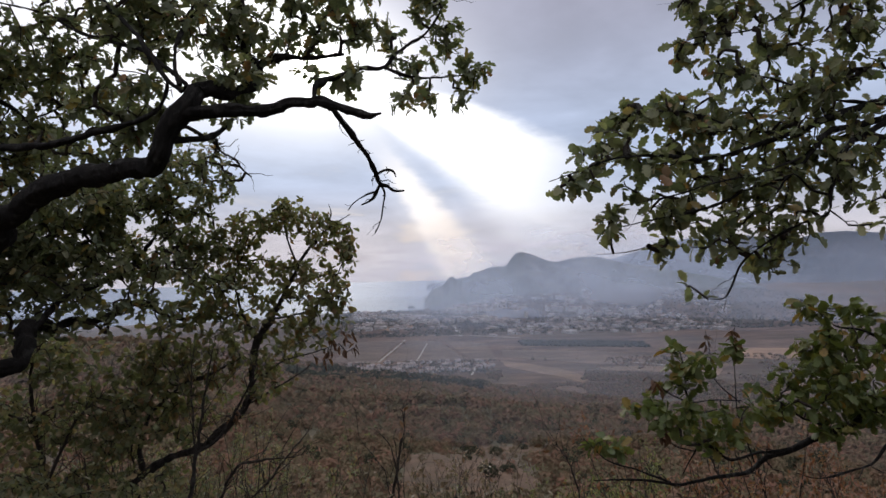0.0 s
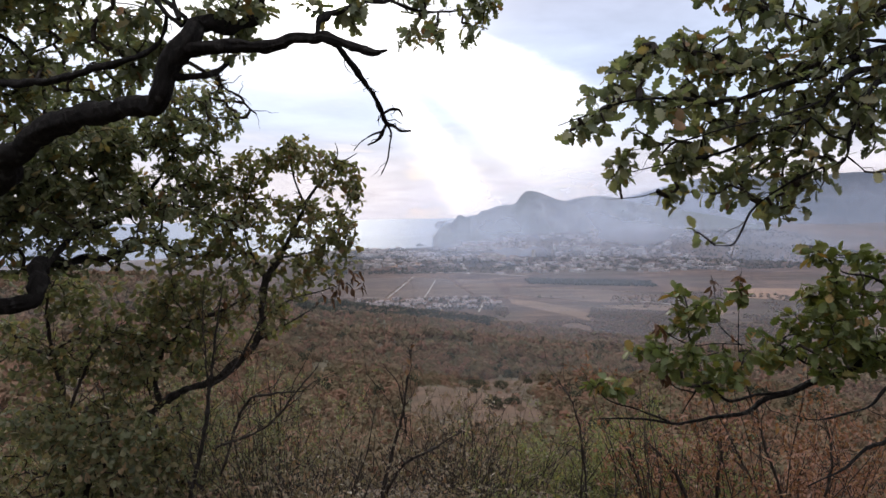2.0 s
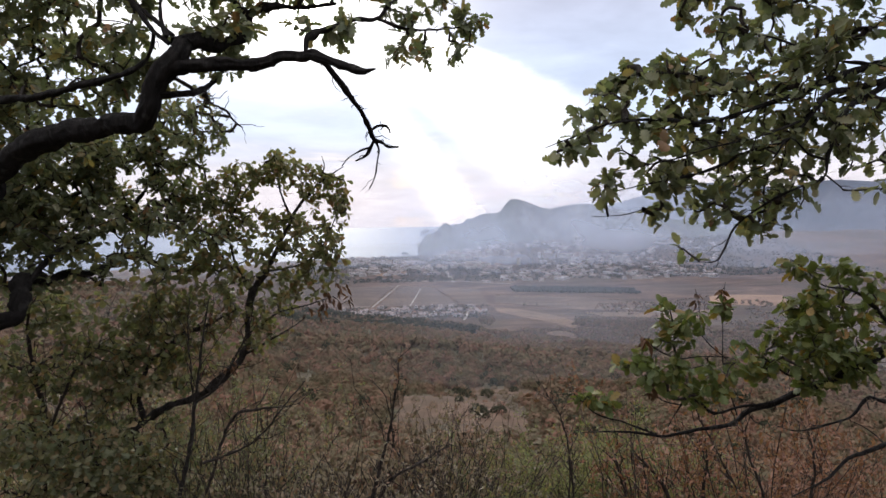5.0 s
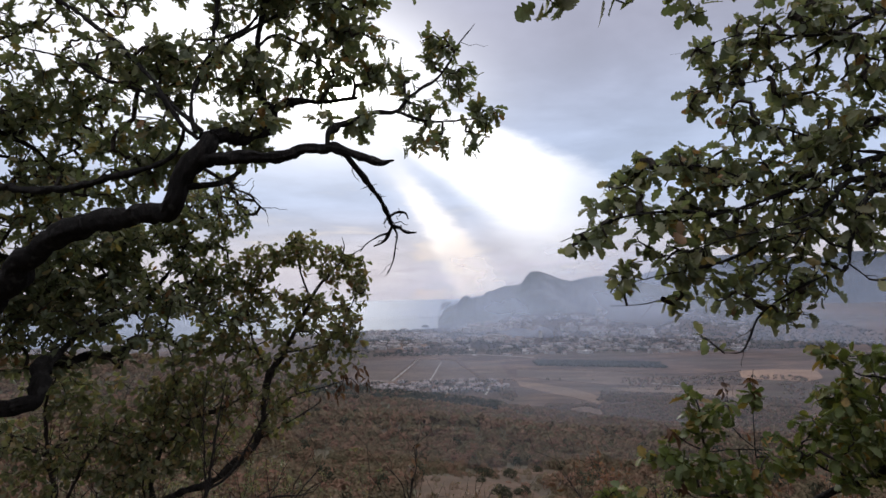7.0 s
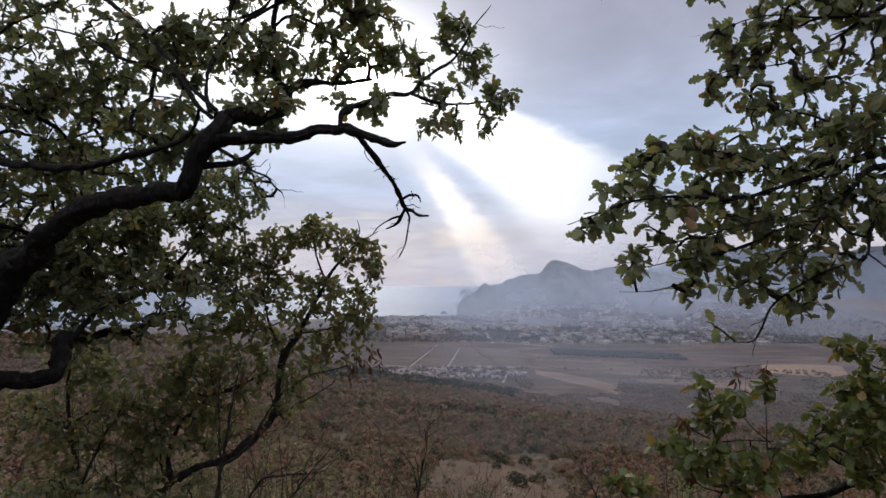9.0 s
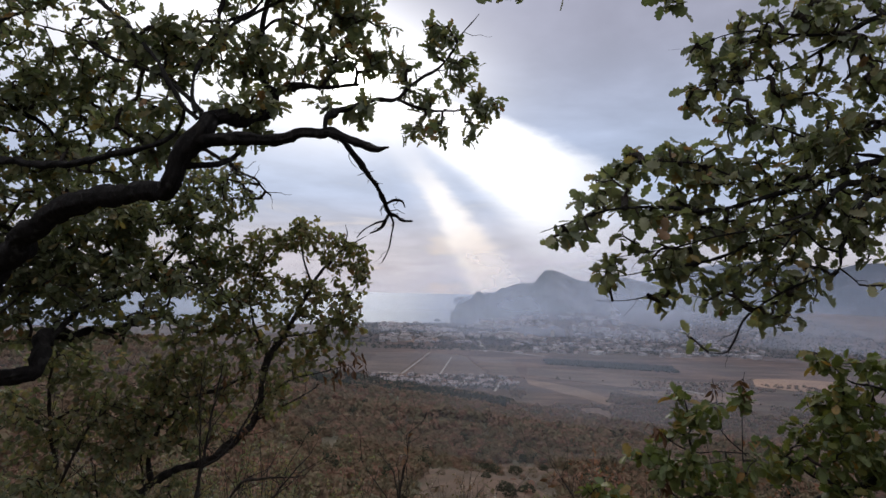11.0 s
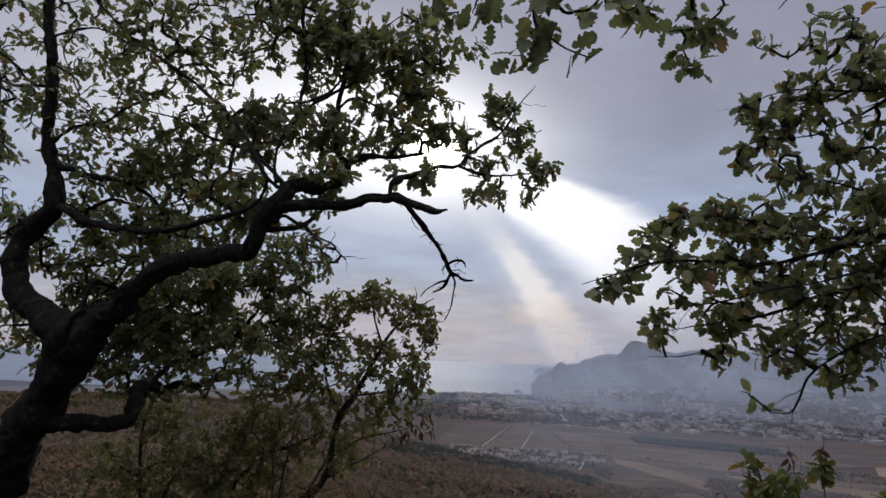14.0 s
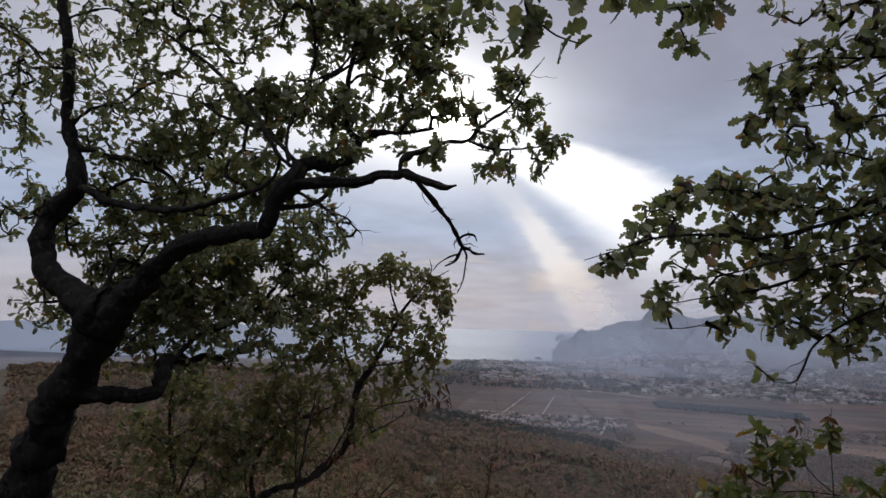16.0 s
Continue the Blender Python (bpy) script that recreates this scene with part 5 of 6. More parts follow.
SIDE_CLUMPS = [
    (0.33, 1.79, 1.89, 0.04, 0.06, 0.04, 5),
    (0.43, 1.85, 1.89, 0.07, 0.10, 0.06, 10),
    (0.50, 1.90, 2.03, 0.08, 0.10, 0.07, 11),
    (0.61, 2.00, 2.15, 0.07, 0.10, 0.05, 9),
    (0.75, 2.00, 2.17, 0.08, 0.12, 0.06, 11),
    (0.64, 1.95, 1.95, 0.13, 0.15, 0.09, 20),
    (0.81, 2.05, 2.06, 0.12, 0.15, 0.10, 26),
    (0.95, 2.10, 2.16, 0.10, 0.15, 0.09, 20),
    (1.11, 2.20, 2.24, 0.12, 0.15, 0.11, 20),
    (0.96, 2.10, 1.86, 0.16, 0.20, 0.11, 30),
    (0.75, 2.05, 1.81, 0.12, 0.15, 0.08, 18),
    (0.53, 2.00, 1.78, 0.06, 0.10, 0.05, 10),
    (1.22, 2.20, 2.15, 0.15, 0.20, 0.11, 28),
    (1.36, 2.25, 2.26, 0.15, 0.20, 0.10, 26),
    (1.56, 2.30, 2.34, 0.13, 0.20, 0.09, 18),
    (1.31, 2.20, 1.96, 0.13, 0.20, 0.11, 22),
    (1.16, 2.20, 1.79, 0.12, 0.20, 0.09, 18),
    (0.98, 2.20, 1.69, 0.13, 0.15, 0.08, 17),
    (1.17, 2.20, 1.64, 0.09, 0.15, 0.06, 10),
    (0.81, 2.20, 1.68, 0.06, 0.12, 0.06, 8),
    (0.92, 2.26, 1.54, 0.05, 0.05, 0.03, 4),
    (1.28, 2.20, 1.71, 0.07, 0.12, 0.06, 9),
    (0.55, 2.10, 1.72, 0.03, 0.06, 0.05, 3),
    (1.04, 2.15, 1.95, 0.14, 0.20, 0.08, 22),
    (0.97, 2.30, 2.66, 0.07, 0.12, 0.09, 11),
    (1.16, 2.35, 2.75, 0.13, 0.15, 0.10, 13),
    (1.33, 2.35, 2.76, 0.16, 0.20, 0.09, 16),
    (1.59, 2.40, 2.83, 0.18, 0.20, 0.10, 15),
    (1.04, 2.30, 2.56, 0.09, 0.10, 0.07, 13),
    (0.93, 2.30, 2.50, 0.04, 0.06, 0.05, 5),
    (1.17, 2.30, 2.64, 0.10, 0.12, 0.07, 10),
    (1.04, 2.20, 2.36, 0.06, 0.10, 0.08, 10),
    (1.29, 2.30, 2.46, 0.10, 0.12, 0.07, 13),
    (1.45, 2.35, 2.59, 0.07, 0.10, 0.06, 7),
    (1.63, 2.35, 2.56, 0.09, 0.15, 0.11, 13),
    (1.88, 2.40, 2.55, 0.14, 0.20, 0.28, 34),
    (1.76, 2.30, 1.90, 0.11, 0.20, 0.13, 10),
    (1.53, 2.20, 2.00, 0.05, 0.10, 0.04, 5),
    (1.45, 2.20, 1.94, 0.06, 0.10, 0.06, 6),
    (1.80, 2.40, 2.78, 0.18, 0.20, 0.14, 20),
    (2.04, 2.40, 2.98, 0.32, 0.30, 0.18, 40),
    (1.39, 2.35, 2.98, 0.40, 0.25, 0.11, 46),
    (1.47, 2.00, 1.78, 0.04, 0.05, 0.04, 3),
    (1.08, 2.20, 2.25, 0.13, 0.15, 0.13, 8),
    (1.29, 2.25, 2.32, 0.17, 0.15, 0.13, 10),
    (1.49, 2.30, 2.23, 0.15, 0.15, 0.13, 8),
    (1.56, 2.30, 2.38, 0.13, 0.15, 0.11, 11),
    (1.20, 2.20, 2.07, 0.15, 0.15, 0.08, 10),
    (1.39, 2.20, 2.03, 0.13, 0.15, 0.08, 8),
    (0.88, 2.10, 2.15, 0.10, 0.12, 0.10, 10),
    (1.32, 2.20, 1.96, 0.13, 0.15, 0.11, 9),
    (1.50, 2.25, 1.92, 0.11, 0.15, 0.11, 9),
    (1.23, 2.20, 1.86, 0.13, 0.15, 0.08, 7),
    (0.95, 2.10, 2.06, 0.12, 0.15, 0.08, 9),
    (1.42, 2.25, 2.32, 0.13, 0.15, 0.09, 9),
    (1.03, 2.25, 2.58, 0.08, 0.12, 0.06, 3),
    (1.13, 2.25, 2.71, 0.09, 0.12, 0.07, 3),
    (1.27, 2.25, 2.55, 0.10, 0.12, 0.08, 3),
    (1.44, 2.25, 2.44, 0.10, 0.12, 0.08, 8),
    (0.94, 2.25, 2.43, 0.07, 0.12, 0.06, 6),
    (1.26, 2.25, 2.75, 0.10, 0.12, 0.08, 3),
    (1.49, 2.25, 2.66, 0.10, 0.12, 0.08, 9),
    (1.60, 2.25, 2.54, 0.10, 0.12, 0.08, 8),
    (1.39, 2.25, 2.75, 0.10, 0.12, 0.08, 8),
    (0.95, 2.20, 1.95, 0.08, 0.12, 0.06, 6),
    (1.11, 2.20, 1.87, 0.09, 0.12, 0.07, 7),
    (1.25, 2.20, 1.97, 0.09, 0.12, 0.07, 7),
    (1.35, 2.20, 1.81, 0.09, 0.12, 0.07, 7),
    (1.42, 2.20, 2.05, 0.09, 0.12, 0.07, 7),
    (0.85, 2.20, 1.83, 0.07, 0.12, 0.06, 5),
    (1.19, 2.20, 1.72, 0.08, 0.12, 0.06, 6),
    (1.44, 2.20, 1.91, 0.08, 0.12, 0.06, 7),
    (0.44, 2.05, 2.02, 0.05, 0.10, 0.04, 4),
    (0.51, 2.05, 2.11, 0.05, 0.10, 0.04, 4),
    (0.61, 2.05, 2.16, 0.06, 0.10, 0.05, 5),
    (0.71, 2.05, 2.20, 0.06, 0.10, 0.05, 5),
    (0.59, 2.05, 2.05, 0.06, 0.10, 0.05, 4),
    (1.41, 2.20, 2.22, 0.08, 0.12, 0.06, 6),
    (1.54, 2.20, 2.13, 0.09, 0.12, 0.07, 8),
    (1.63, 2.20, 2.06, 0.08, 0.12, 0.06, 7),
    (1.34, 2.20, 2.07, 0.07, 0.12, 0.06, 5),
    (1.62, 2.20, 2.21, 0.08, 0.12, 0.06, 6),
]
OVER_CLUMPS = [
    (0.132, 1.000, 2.294, 0.006, 0.03, 0.006, 1),
    (0.159, 1.000, 2.245, 0.021, 0.03, 0.010, 2),
    (0.182, 1.000, 2.239, 0.011, 0.03, 0.010, 1),
    (0.204, 1.000, 2.296, 0.029, 0.03, 0.021, 3),
    (0.228, 1.000, 2.278, 0.021, 0.03, 0.017, 2),
    (0.259, 1.000, 2.329, 0.015, 0.03, 0.013, 2),
    (0.282, 1.000, 2.227, 0.023, 0.03, 0.008, 2),
    (0.191, 1.000, 2.350, 0.019, 0.03, 0.011, 2),
    (-0.010, 1.000, 2.364, 0.025, 0.03, 0.019, 3),
    (0.035, 1.000, 2.349, 0.011, 0.03, 0.015, 2),
    (0.068, 1.000, 2.343, 0.011, 0.03, 0.013, 2),
    (0.106, 1.000, 2.367, 0.021, 0.03, 0.008, 2),
    (0.325, 1.000, 2.339, 0.023, 0.03, 0.017, 3),
    (0.365, 1.000, 2.324, 0.021, 0.03, 0.015, 3),
    (0.233, 1.000, 2.362, 0.038, 0.03, 0.013, 3),
    (0.42, 1.25, 2.45, 0.04, 0.06, 0.03, 7),
    (0.53, 1.35, 2.46, 0.04, 0.08, 0.04, 9),
    (0.55, 1.35, 2.38, 0.03, 0.04, 0.02, 4),
    (0.60, 1.40, 2.48, 0.02, 0.06, 0.05, 7),
    (0.22, 1.05, 2.44, 0.12, 0.10, 0.03, 5),
]
# the low oak bush beside it
limb(LOW_OAK, "limb", [(3.23, 3.30, 0.44, 0.0788), (2.70, 3.10, 0.82, 0.0533), (2.33, 3.00, 0.93, 0.0387), (2.15, 3.00, 0.86, 0.0330), (1.99, 3.00, 0.78, 0.0258), (1.85, 3.00, 0.73, 0.0201), (1.70, 3.00, 0.67, 0.0186), (1.57, 3.00, 0.63, 0.0158), (1.48, 3.00, 0.56, 0.0129), (1.29, 2.95, 0.56, 0.0099), (1.11, 2.90, 0.55, 0.0083), (0.97, 2.90, 0.57, 0.0069), (0.83, 2.90, 0.58, 0.0048), (0.69, 2.90, 0.58, 0.0028)])
limb(LOW_OAK, "branch", [(1.06, 2.90, 0.56, 0.0069), (0.91, 2.90, 0.62, 0.0055), (0.76, 2.88, 0.68, 0.0048), (0.70, 2.87, 0.73, 0.0041), (0.64, 2.86, 0.79, 0.0020)])
limb(LOW_OAK, "branch", [(1.71, 3.00, 0.67, 0.0115), (1.49, 2.95, 0.67, 0.0085), (1.35, 2.90, 0.66, 0.0083), (1.27, 2.90, 0.72, 0.0069), (1.21, 2.90, 0.74, 0.0069), (1.16, 2.90, 0.67, 0.0042), (1.12, 2.90, 0.60, 0.0028)])
limb(LOW_OAK, "branch", [(1.91, 3.00, 0.75, 0.0115), (1.79, 2.95, 0.82, 0.0099), (1.71, 2.90, 0.85, 0.0055), (1.60, 2.90, 0.93, 0.0042)])
limb(LOW_OAK, "branch", [(2.60, 3.05, 0.89, 0.0204), (2.30, 2.95, 0.69, 0.0141), (2.12, 2.90, 0.72, 0.0097), (2.03, 2.88, 0.64, 0.0083), (1.91, 2.86, 0.61, 0.0068), (1.75, 2.85, 0.58, 0.0041), (1.63, 2.85, 0.61, 0.0020)])
limb(LOW_OAK, "branch", [(2.88, 3.10, 0.64, 0.0207), (2.32, 2.90, 0.53, 0.0152), (2.09, 2.85, 0.47, 0.0109), (1.95, 2.80, 0.45, 0.0094), (1.82, 2.75, 0.38, 0.0079), (1.63, 2.70, 0.33, 0.0039)])
limb(LOW_OAK, "branch", [(2.38, 3.00, 0.96, 0.0143), (2.14, 2.95, 1.20, 0.0099), (1.99, 2.90, 1.27, 0.0069), (1.88, 2.90, 1.29, 0.0042), (1.77, 2.90, 1.38, 0.0028)])
limb(LOW_OAK, "twig", [(1.49, 2.95, 0.63, 0.0042), (1.42, 2.95, 0.86, 0.0035), (1.41, 2.95, 1.09, 0.0028), (1.41, 2.95, 1.22, 0.0021), (1.42, 2.95, 1.31, 0.0014)])
limb(LOW_OAK, "twig", [(1.44, 2.95, 0.93, 0.0042), (1.29, 2.90, 0.95, 0.0028), (1.15, 2.90, 0.94, 0.0021)])
limb(LOW_OAK, "twig", [(1.43, 2.95, 0.92, 0.0035), (1.31, 2.95, 1.04, 0.0028), (1.29, 2.95, 1.18, 0.0021), (1.27, 2.95, 1.28, 0.0014)])
LOW_DRY = [
    (1.42, 2.95, 1.26, 0.03, 0.03, 0.05, 5),
    (1.28, 2.95, 1.24, 0.02, 0.02, 0.04, 3),
    (0.99, 2.90, 1.03, 0.05, 0.06, 0.05, 6),
    (1.05, 2.90, 0.79, 0.07, 0.06, 0.03, 6),
    (1.39, 2.95, 1.21, 0.03, 0.03, 0.03, 2),
]
LOW_CLUMPS = [
    (1.07, 2.90, 0.94, 0.12, 0.15, 0.11, 24),
    (0.95, 2.90, 0.91, 0.10, 0.10, 0.06, 9),
    (1.19, 2.90, 1.10, 0.12, 0.12, 0.08, 15),
    (1.24, 2.90, 0.79, 0.15, 0.15, 0.10, 22),
    (1.40, 2.90, 0.88, 0.10, 0.10, 0.07, 9),
    (1.57, 2.90, 0.93, 0.12, 0.15, 0.10, 20),
    (1.79, 2.95, 1.01, 0.17, 0.20, 0.14, 38),
    (1.95, 2.95, 1.15, 0.17, 0.20, 0.13, 32),
    (2.08, 3.00, 0.91, 0.17, 0.20, 0.13, 34),
    (1.78, 2.90, 1.20, 0.12, 0.15, 0.10, 16),
    (1.72, 2.90, 1.38, 0.07, 0.08, 0.05, 6),
    (1.92, 2.90, 1.38, 0.11, 0.08, 0.04, 8),
    (1.88, 2.95, 0.78, 0.16, 0.10, 0.06, 12),
    (0.76, 2.87, 0.75, 0.08, 0.06, 0.04, 10),
    (2.32, 3.00, 1.08, 0.17, 0.20, 0.20, 34),
    (1.39, 2.95, 1.15, 0.06, 0.06, 0.06, 4),
    (1.12, 2.90, 1.16, 0.06, 0.06, 0.08, 7),
    (2.11, 2.95, 1.31, 0.08, 0.10, 0.07, 9),
    (2.00, 3.10, 0.97, 0.18, 0.20, 0.15, 26),
]
# bare dark stems of a sapling
limb(SAPLING, "stem", [(-0.60, 4.30, -0.90, 0.0185), (-0.57, 4.30, -0.71, 0.0164), (-0.53, 4.30, -0.43, 0.0144), (-0.40, 4.30, 0.02, 0.0103), (-0.34, 4.35, 0.35, 0.0062), (-0.31, 4.35, 0.59, 0.0031)], True)
limb(SAPLING, "stem", [(-0.57, 4.30, -0.66, 0.0123), (-0.41, 4.30, -0.34, 0.0103), (-0.20, 4.30, -0.21, 0.0082), (0.06, 4.30, -0.05, 0.0041)])
limb(SAPLING, "stem", [(-0.63, 4.20, -0.83, 0.0120), (-0.28, 4.20, -0.61, 0.0100), (0.06, 4.20, -0.54, 0.0080), (0.35, 4.20, -0.46, 0.0040)], True)
limb(SAPLING, "stem", [(-0.36, 4.30, -0.07, 0.0062), (-0.40, 4.30, 0.28, 0.0041), (-0.52, 4.30, 0.46, 0.0021)])
limb(SAPLING, "stem", [(-1.72, 4.20, -0.33, 0.0100), (-1.51, 4.20, 0.20, 0.0100), (-1.30, 4.20, 0.28, 0.0080), (-1.07, 4.20, 0.30, 0.0030)])
limb(SAPLING, "stem", [(-1.73, 4.20, -0.11, 0.0100), (-1.43, 4.20, 0.00, 0.0080), (-1.28, 4.20, 0.11, 0.0080), (-1.13, 4.20, 0.30, 0.0060), (-0.97, 4.20, 0.48, 0.0030)])
limb(SAPLING, "stem", [(1.85, 4.40, -0.98, 0.0168), (1.70, 4.40, -0.50, 0.0126), (1.51, 4.40, -0.25, 0.0084), (1.45, 4.40, -0.20, 0.0042)], True)
limb(SAPLING, "stem", [(2.03, 4.40, -0.98, 0.0168), (1.99, 4.40, -0.60, 0.0126), (2.02, 4.40, -0.32, 0.0084), (2.00, 4.40, -0.09, 0.0042)], True)
limb(SAPLING, "stem", [(2.42, 4.20, -0.86, 0.0140), (2.36, 4.20, -0.50, 0.0120), (2.23, 4.20, -0.14, 0.0080), (2.16, 4.20, 0.12, 0.0040)], True)
limb(SAPLING, "stem", [(2.17, 4.20, -0.45, 0.0080), (2.03, 4.20, -0.18, 0.0060), (1.82, 4.20, 0.23, 0.0040)])
limb(SAPLING, "stem", [(1.55, 4.60, -1.05, 0.0110), (1.45, 4.60, -0.60, 0.0088), (1.37, 4.60, -0.31, 0.0044)], True)
limb(SAPLING, "stem", [(1.07, 4.80, -1.22, 0.0115), (1.05, 4.80, -0.85, 0.0092), (1.06, 4.80, -0.50, 0.0069), (1.04, 4.80, -0.30, 0.0034)], True)
limb(SAPLING, "stem", [(2.56, 4.10, -0.80, 0.0098), (2.65, 4.10, -0.27, 0.0078), (2.60, 4.10, 0.07, 0.0029)], True)
limb(SAPLING, "stem", [(1.06, 4.60, -1.10, 0.0110), (1.04, 4.60, -0.60, 0.0088), (0.98, 4.60, -0.12, 0.0066), (0.88, 4.60, 0.14, 0.0044), (0.78, 4.60, 0.23, 0.0022)], True)
SAPLING_DRY = [
    (0.77, 4.60, 0.23, 0.03, 0.02, 0.02, 2),
    (0.70, 4.60, 0.17, 0.04, 0.02, 0.02, 1),
    (-0.35, 4.30, 0.45, 0.08, 0.06, 0.12, 4),
    (2.00, 4.40, -0.14, 0.04, 0.05, 0.08, 3),
    (2.18, 4.20, 0.03, 0.06, 0.05, 0.10, 4),
]
# the loose thicket under the oak
limb(THICKET, "stem", [(-3.22, 4.40, -1.22, 0.0189), (-3.08, 4.40, -0.72, 0.0168), (-3.00, 4.40, -0.27, 0.0147), (-2.94, 4.40, 0.07, 0.0126), (-2.77, 4.45, 0.50, 0.0085), (-2.58, 4.50, 0.70, 0.0043)], True)
limb(THICKET, "stem", [(-2.66, 4.40, -1.23, 0.0168), (-2.65, 4.40, -0.72, 0.0147), (-2.66, 4.40, -0.37, 0.0126), (-2.64, 4.40, -0.06, 0.0084), (-2.70, 4.45, 0.25, 0.0043)], True)
limb(THICKET, "stem", [(-3.20, 4.70, 0.28, 0.0202), (-3.27, 4.70, 0.45, 0.0157), (-3.41, 4.70, 0.51, 0.0112), (-3.54, 4.70, 0.54, 0.0045)])
limb(THICKET, "stem", [(-3.27, 4.70, 0.45, 0.0135), (-3.13, 4.70, 0.55, 0.0112), (-2.97, 4.70, 0.60, 0.0090), (-2.79, 4.70, 0.58, 0.0045)])
limb(THICKET, "stem", [(-3.06, 4.60, -0.03, 0.0220), (-3.20, 4.70, 0.28, 0.0180), (-3.26, 4.70, 0.82, 0.0112), (-3.15, 4.70, 1.10, 0.0045)])
limb(THICKET, "stem", [(-2.39, 4.60, -1.37, 0.0154), (-2.24, 4.60, -0.57, 0.0132), (-2.38, 4.60, -0.09, 0.0088), (-2.48, 4.70, 0.54, 0.0067), (-2.31, 4.70, 0.91, 0.0034)], True)
THICKET_CLUMPS = [
    (-3.12, 4.70, 0.92, 0.36, 0.30, 0.20, 34),
    (-2.76, 4.60, 0.55, 0.31, 0.30, 0.20, 32),
    (-2.47, 4.70, 0.63, 0.27, 0.30, 0.22, 30),
    (-2.18, 4.70, 0.88, 0.25, 0.30, 0.20, 26),
    (-3.20, 4.60, 0.34, 0.37, 0.30, 0.20, 34),
    (-2.56, 4.60, 0.32, 0.22, 0.30, 0.18, 22),
    (-3.54, 4.80, 0.62, 0.28, 0.30, 0.23, 18),
    (-2.07, 4.70, 0.44, 0.22, 0.30, 0.22, 18),
    (-3.16, 4.40, -0.02, 0.38, 0.30, 0.25, 50),
    (-2.50, 4.40, -0.19, 0.44, 0.30, 0.25, 56),
    (-2.22, 4.30, -0.46, 0.35, 0.30, 0.27, 44),
    (-2.95, 4.20, -0.47, 0.46, 0.30, 0.24, 60),
    (-2.68, 4.50, 0.05, 0.34, 0.30, 0.17, 26),
    (-3.52, 4.30, -0.22, 0.25, 0.30, 0.41, 30),
    (-2.02, 4.50, -0.05, 0.26, 0.30, 0.26, 20),
    (-1.76, 4.30, -0.65, 0.25, 0.30, 0.16, 16),
    (-2.59, 4.00, 0.03, 0.31, 0.20, 0.19, 30),
    (-2.40, 4.00, -0.14, 0.34, 0.20, 0.15, 30),
    (-2.24, 4.10, 0.11, 0.16, 0.20, 0.12, 12),
    (-2.90, 4.10, 0.15, 0.27, 0.20, 0.16, 22),
    (-3.06, 4.80, 0.93, 0.41, 0.30, 0.23, 20),
    (-2.45, 4.70, 0.85, 0.40, 0.30, 0.31, 24),
    (-2.05, 4.70, 1.11, 0.27, 0.30, 0.27, 14),
    (-3.42, 4.60, 0.53, 0.44, 0.30, 0.26, 24),
    (-2.40, 4.50, 0.49, 0.43, 0.30, 0.22, 24),
    (-1.88, 4.60, 0.68, 0.26, 0.30, 0.26, 12),
]
# the slender young oak
limb(YOUNG_OAK, "trunk", [(-2.81, 4.30, -0.54, 0.0493), (-2.64, 4.40, -0.23, 0.0505), (-2.51, 4.50, -0.07, 0.0473), (-2.35, 4.60, 0.06, 0.0440), (-2.14, 4.60, 0.18, 0.0418), (-1.91, 4.65, 0.25, 0.0422), (-1.65, 4.65, 0.45, 0.0422), (-1.54, 4.65, 0.63, 0.0400), (-1.52, 4.70, 0.83, 0.0382), (-1.48, 4.70, 1.04, 0.0359), (-1.39, 4.75, 1.21, 0.0318), (-1.25, 4.75, 1.44, 0.0272), (-1.17, 4.80, 1.62, 0.0229), (-1.06, 4.80, 1.78, 0.0161), (-0.92, 4.80, 1.92, 0.0115), (-0.74, 4.80, 2.03, 0.0046)], True)
limb(YOUNG_OAK, "branch", [(-2.35, 4.60, 0.06, 0.0352), (-2.36, 4.60, 0.28, 0.0264), (-2.27, 4.60, 0.51, 0.0198), (-2.03, 4.60, 0.74, 0.0220), (-1.85, 4.65, 0.80, 0.0178), (-1.61, 4.70, 0.92, 0.0090)])
limb(YOUNG_OAK, "branch", [(-1.48, 4.70, 1.04, 0.0202), (-1.62, 4.75, 1.31, 0.0159), (-1.67, 4.80, 1.58, 0.0115), (-1.53, 4.80, 1.85, 0.0069)])
limb(YOUNG_OAK, "branch", [(-1.17, 4.80, 1.62, 0.0138), (-1.25, 4.80, 1.85, 0.0115), (-1.27, 4.80, 2.08, 0.0069)])
limb(YOUNG_OAK, "branch", [(-1.39, 4.75, 1.21, 0.0159), (-1.11, 4.75, 1.26, 0.0113), (-0.93, 4.75, 1.39, 0.0091), (-0.79, 4.75, 1.67, 0.0045)])
limb(YOUNG_OAK, "branch", [(-1.51, 4.65, 0.73, 0.0133), (-1.29, 4.70, 0.88, 0.0090), (-1.06, 4.70, 0.94, 0.0067), (-0.83, 4.70, 1.01, 0.0034)])
limb(YOUNG_OAK, "branch", [(-1.58, 4.65, 0.55, 0.0133), (-1.36, 4.60, 0.67, 0.0088), (-1.13, 4.60, 0.80, 0.0066), (-1.04, 4.60, 0.87, 0.0033)])
limb(YOUNG_OAK, "branch", [(-1.04, 4.80, 1.77, 0.0092), (-0.90, 4.80, 2.01, 0.0069), (-0.91, 4.80, 2.12, 0.0034)])
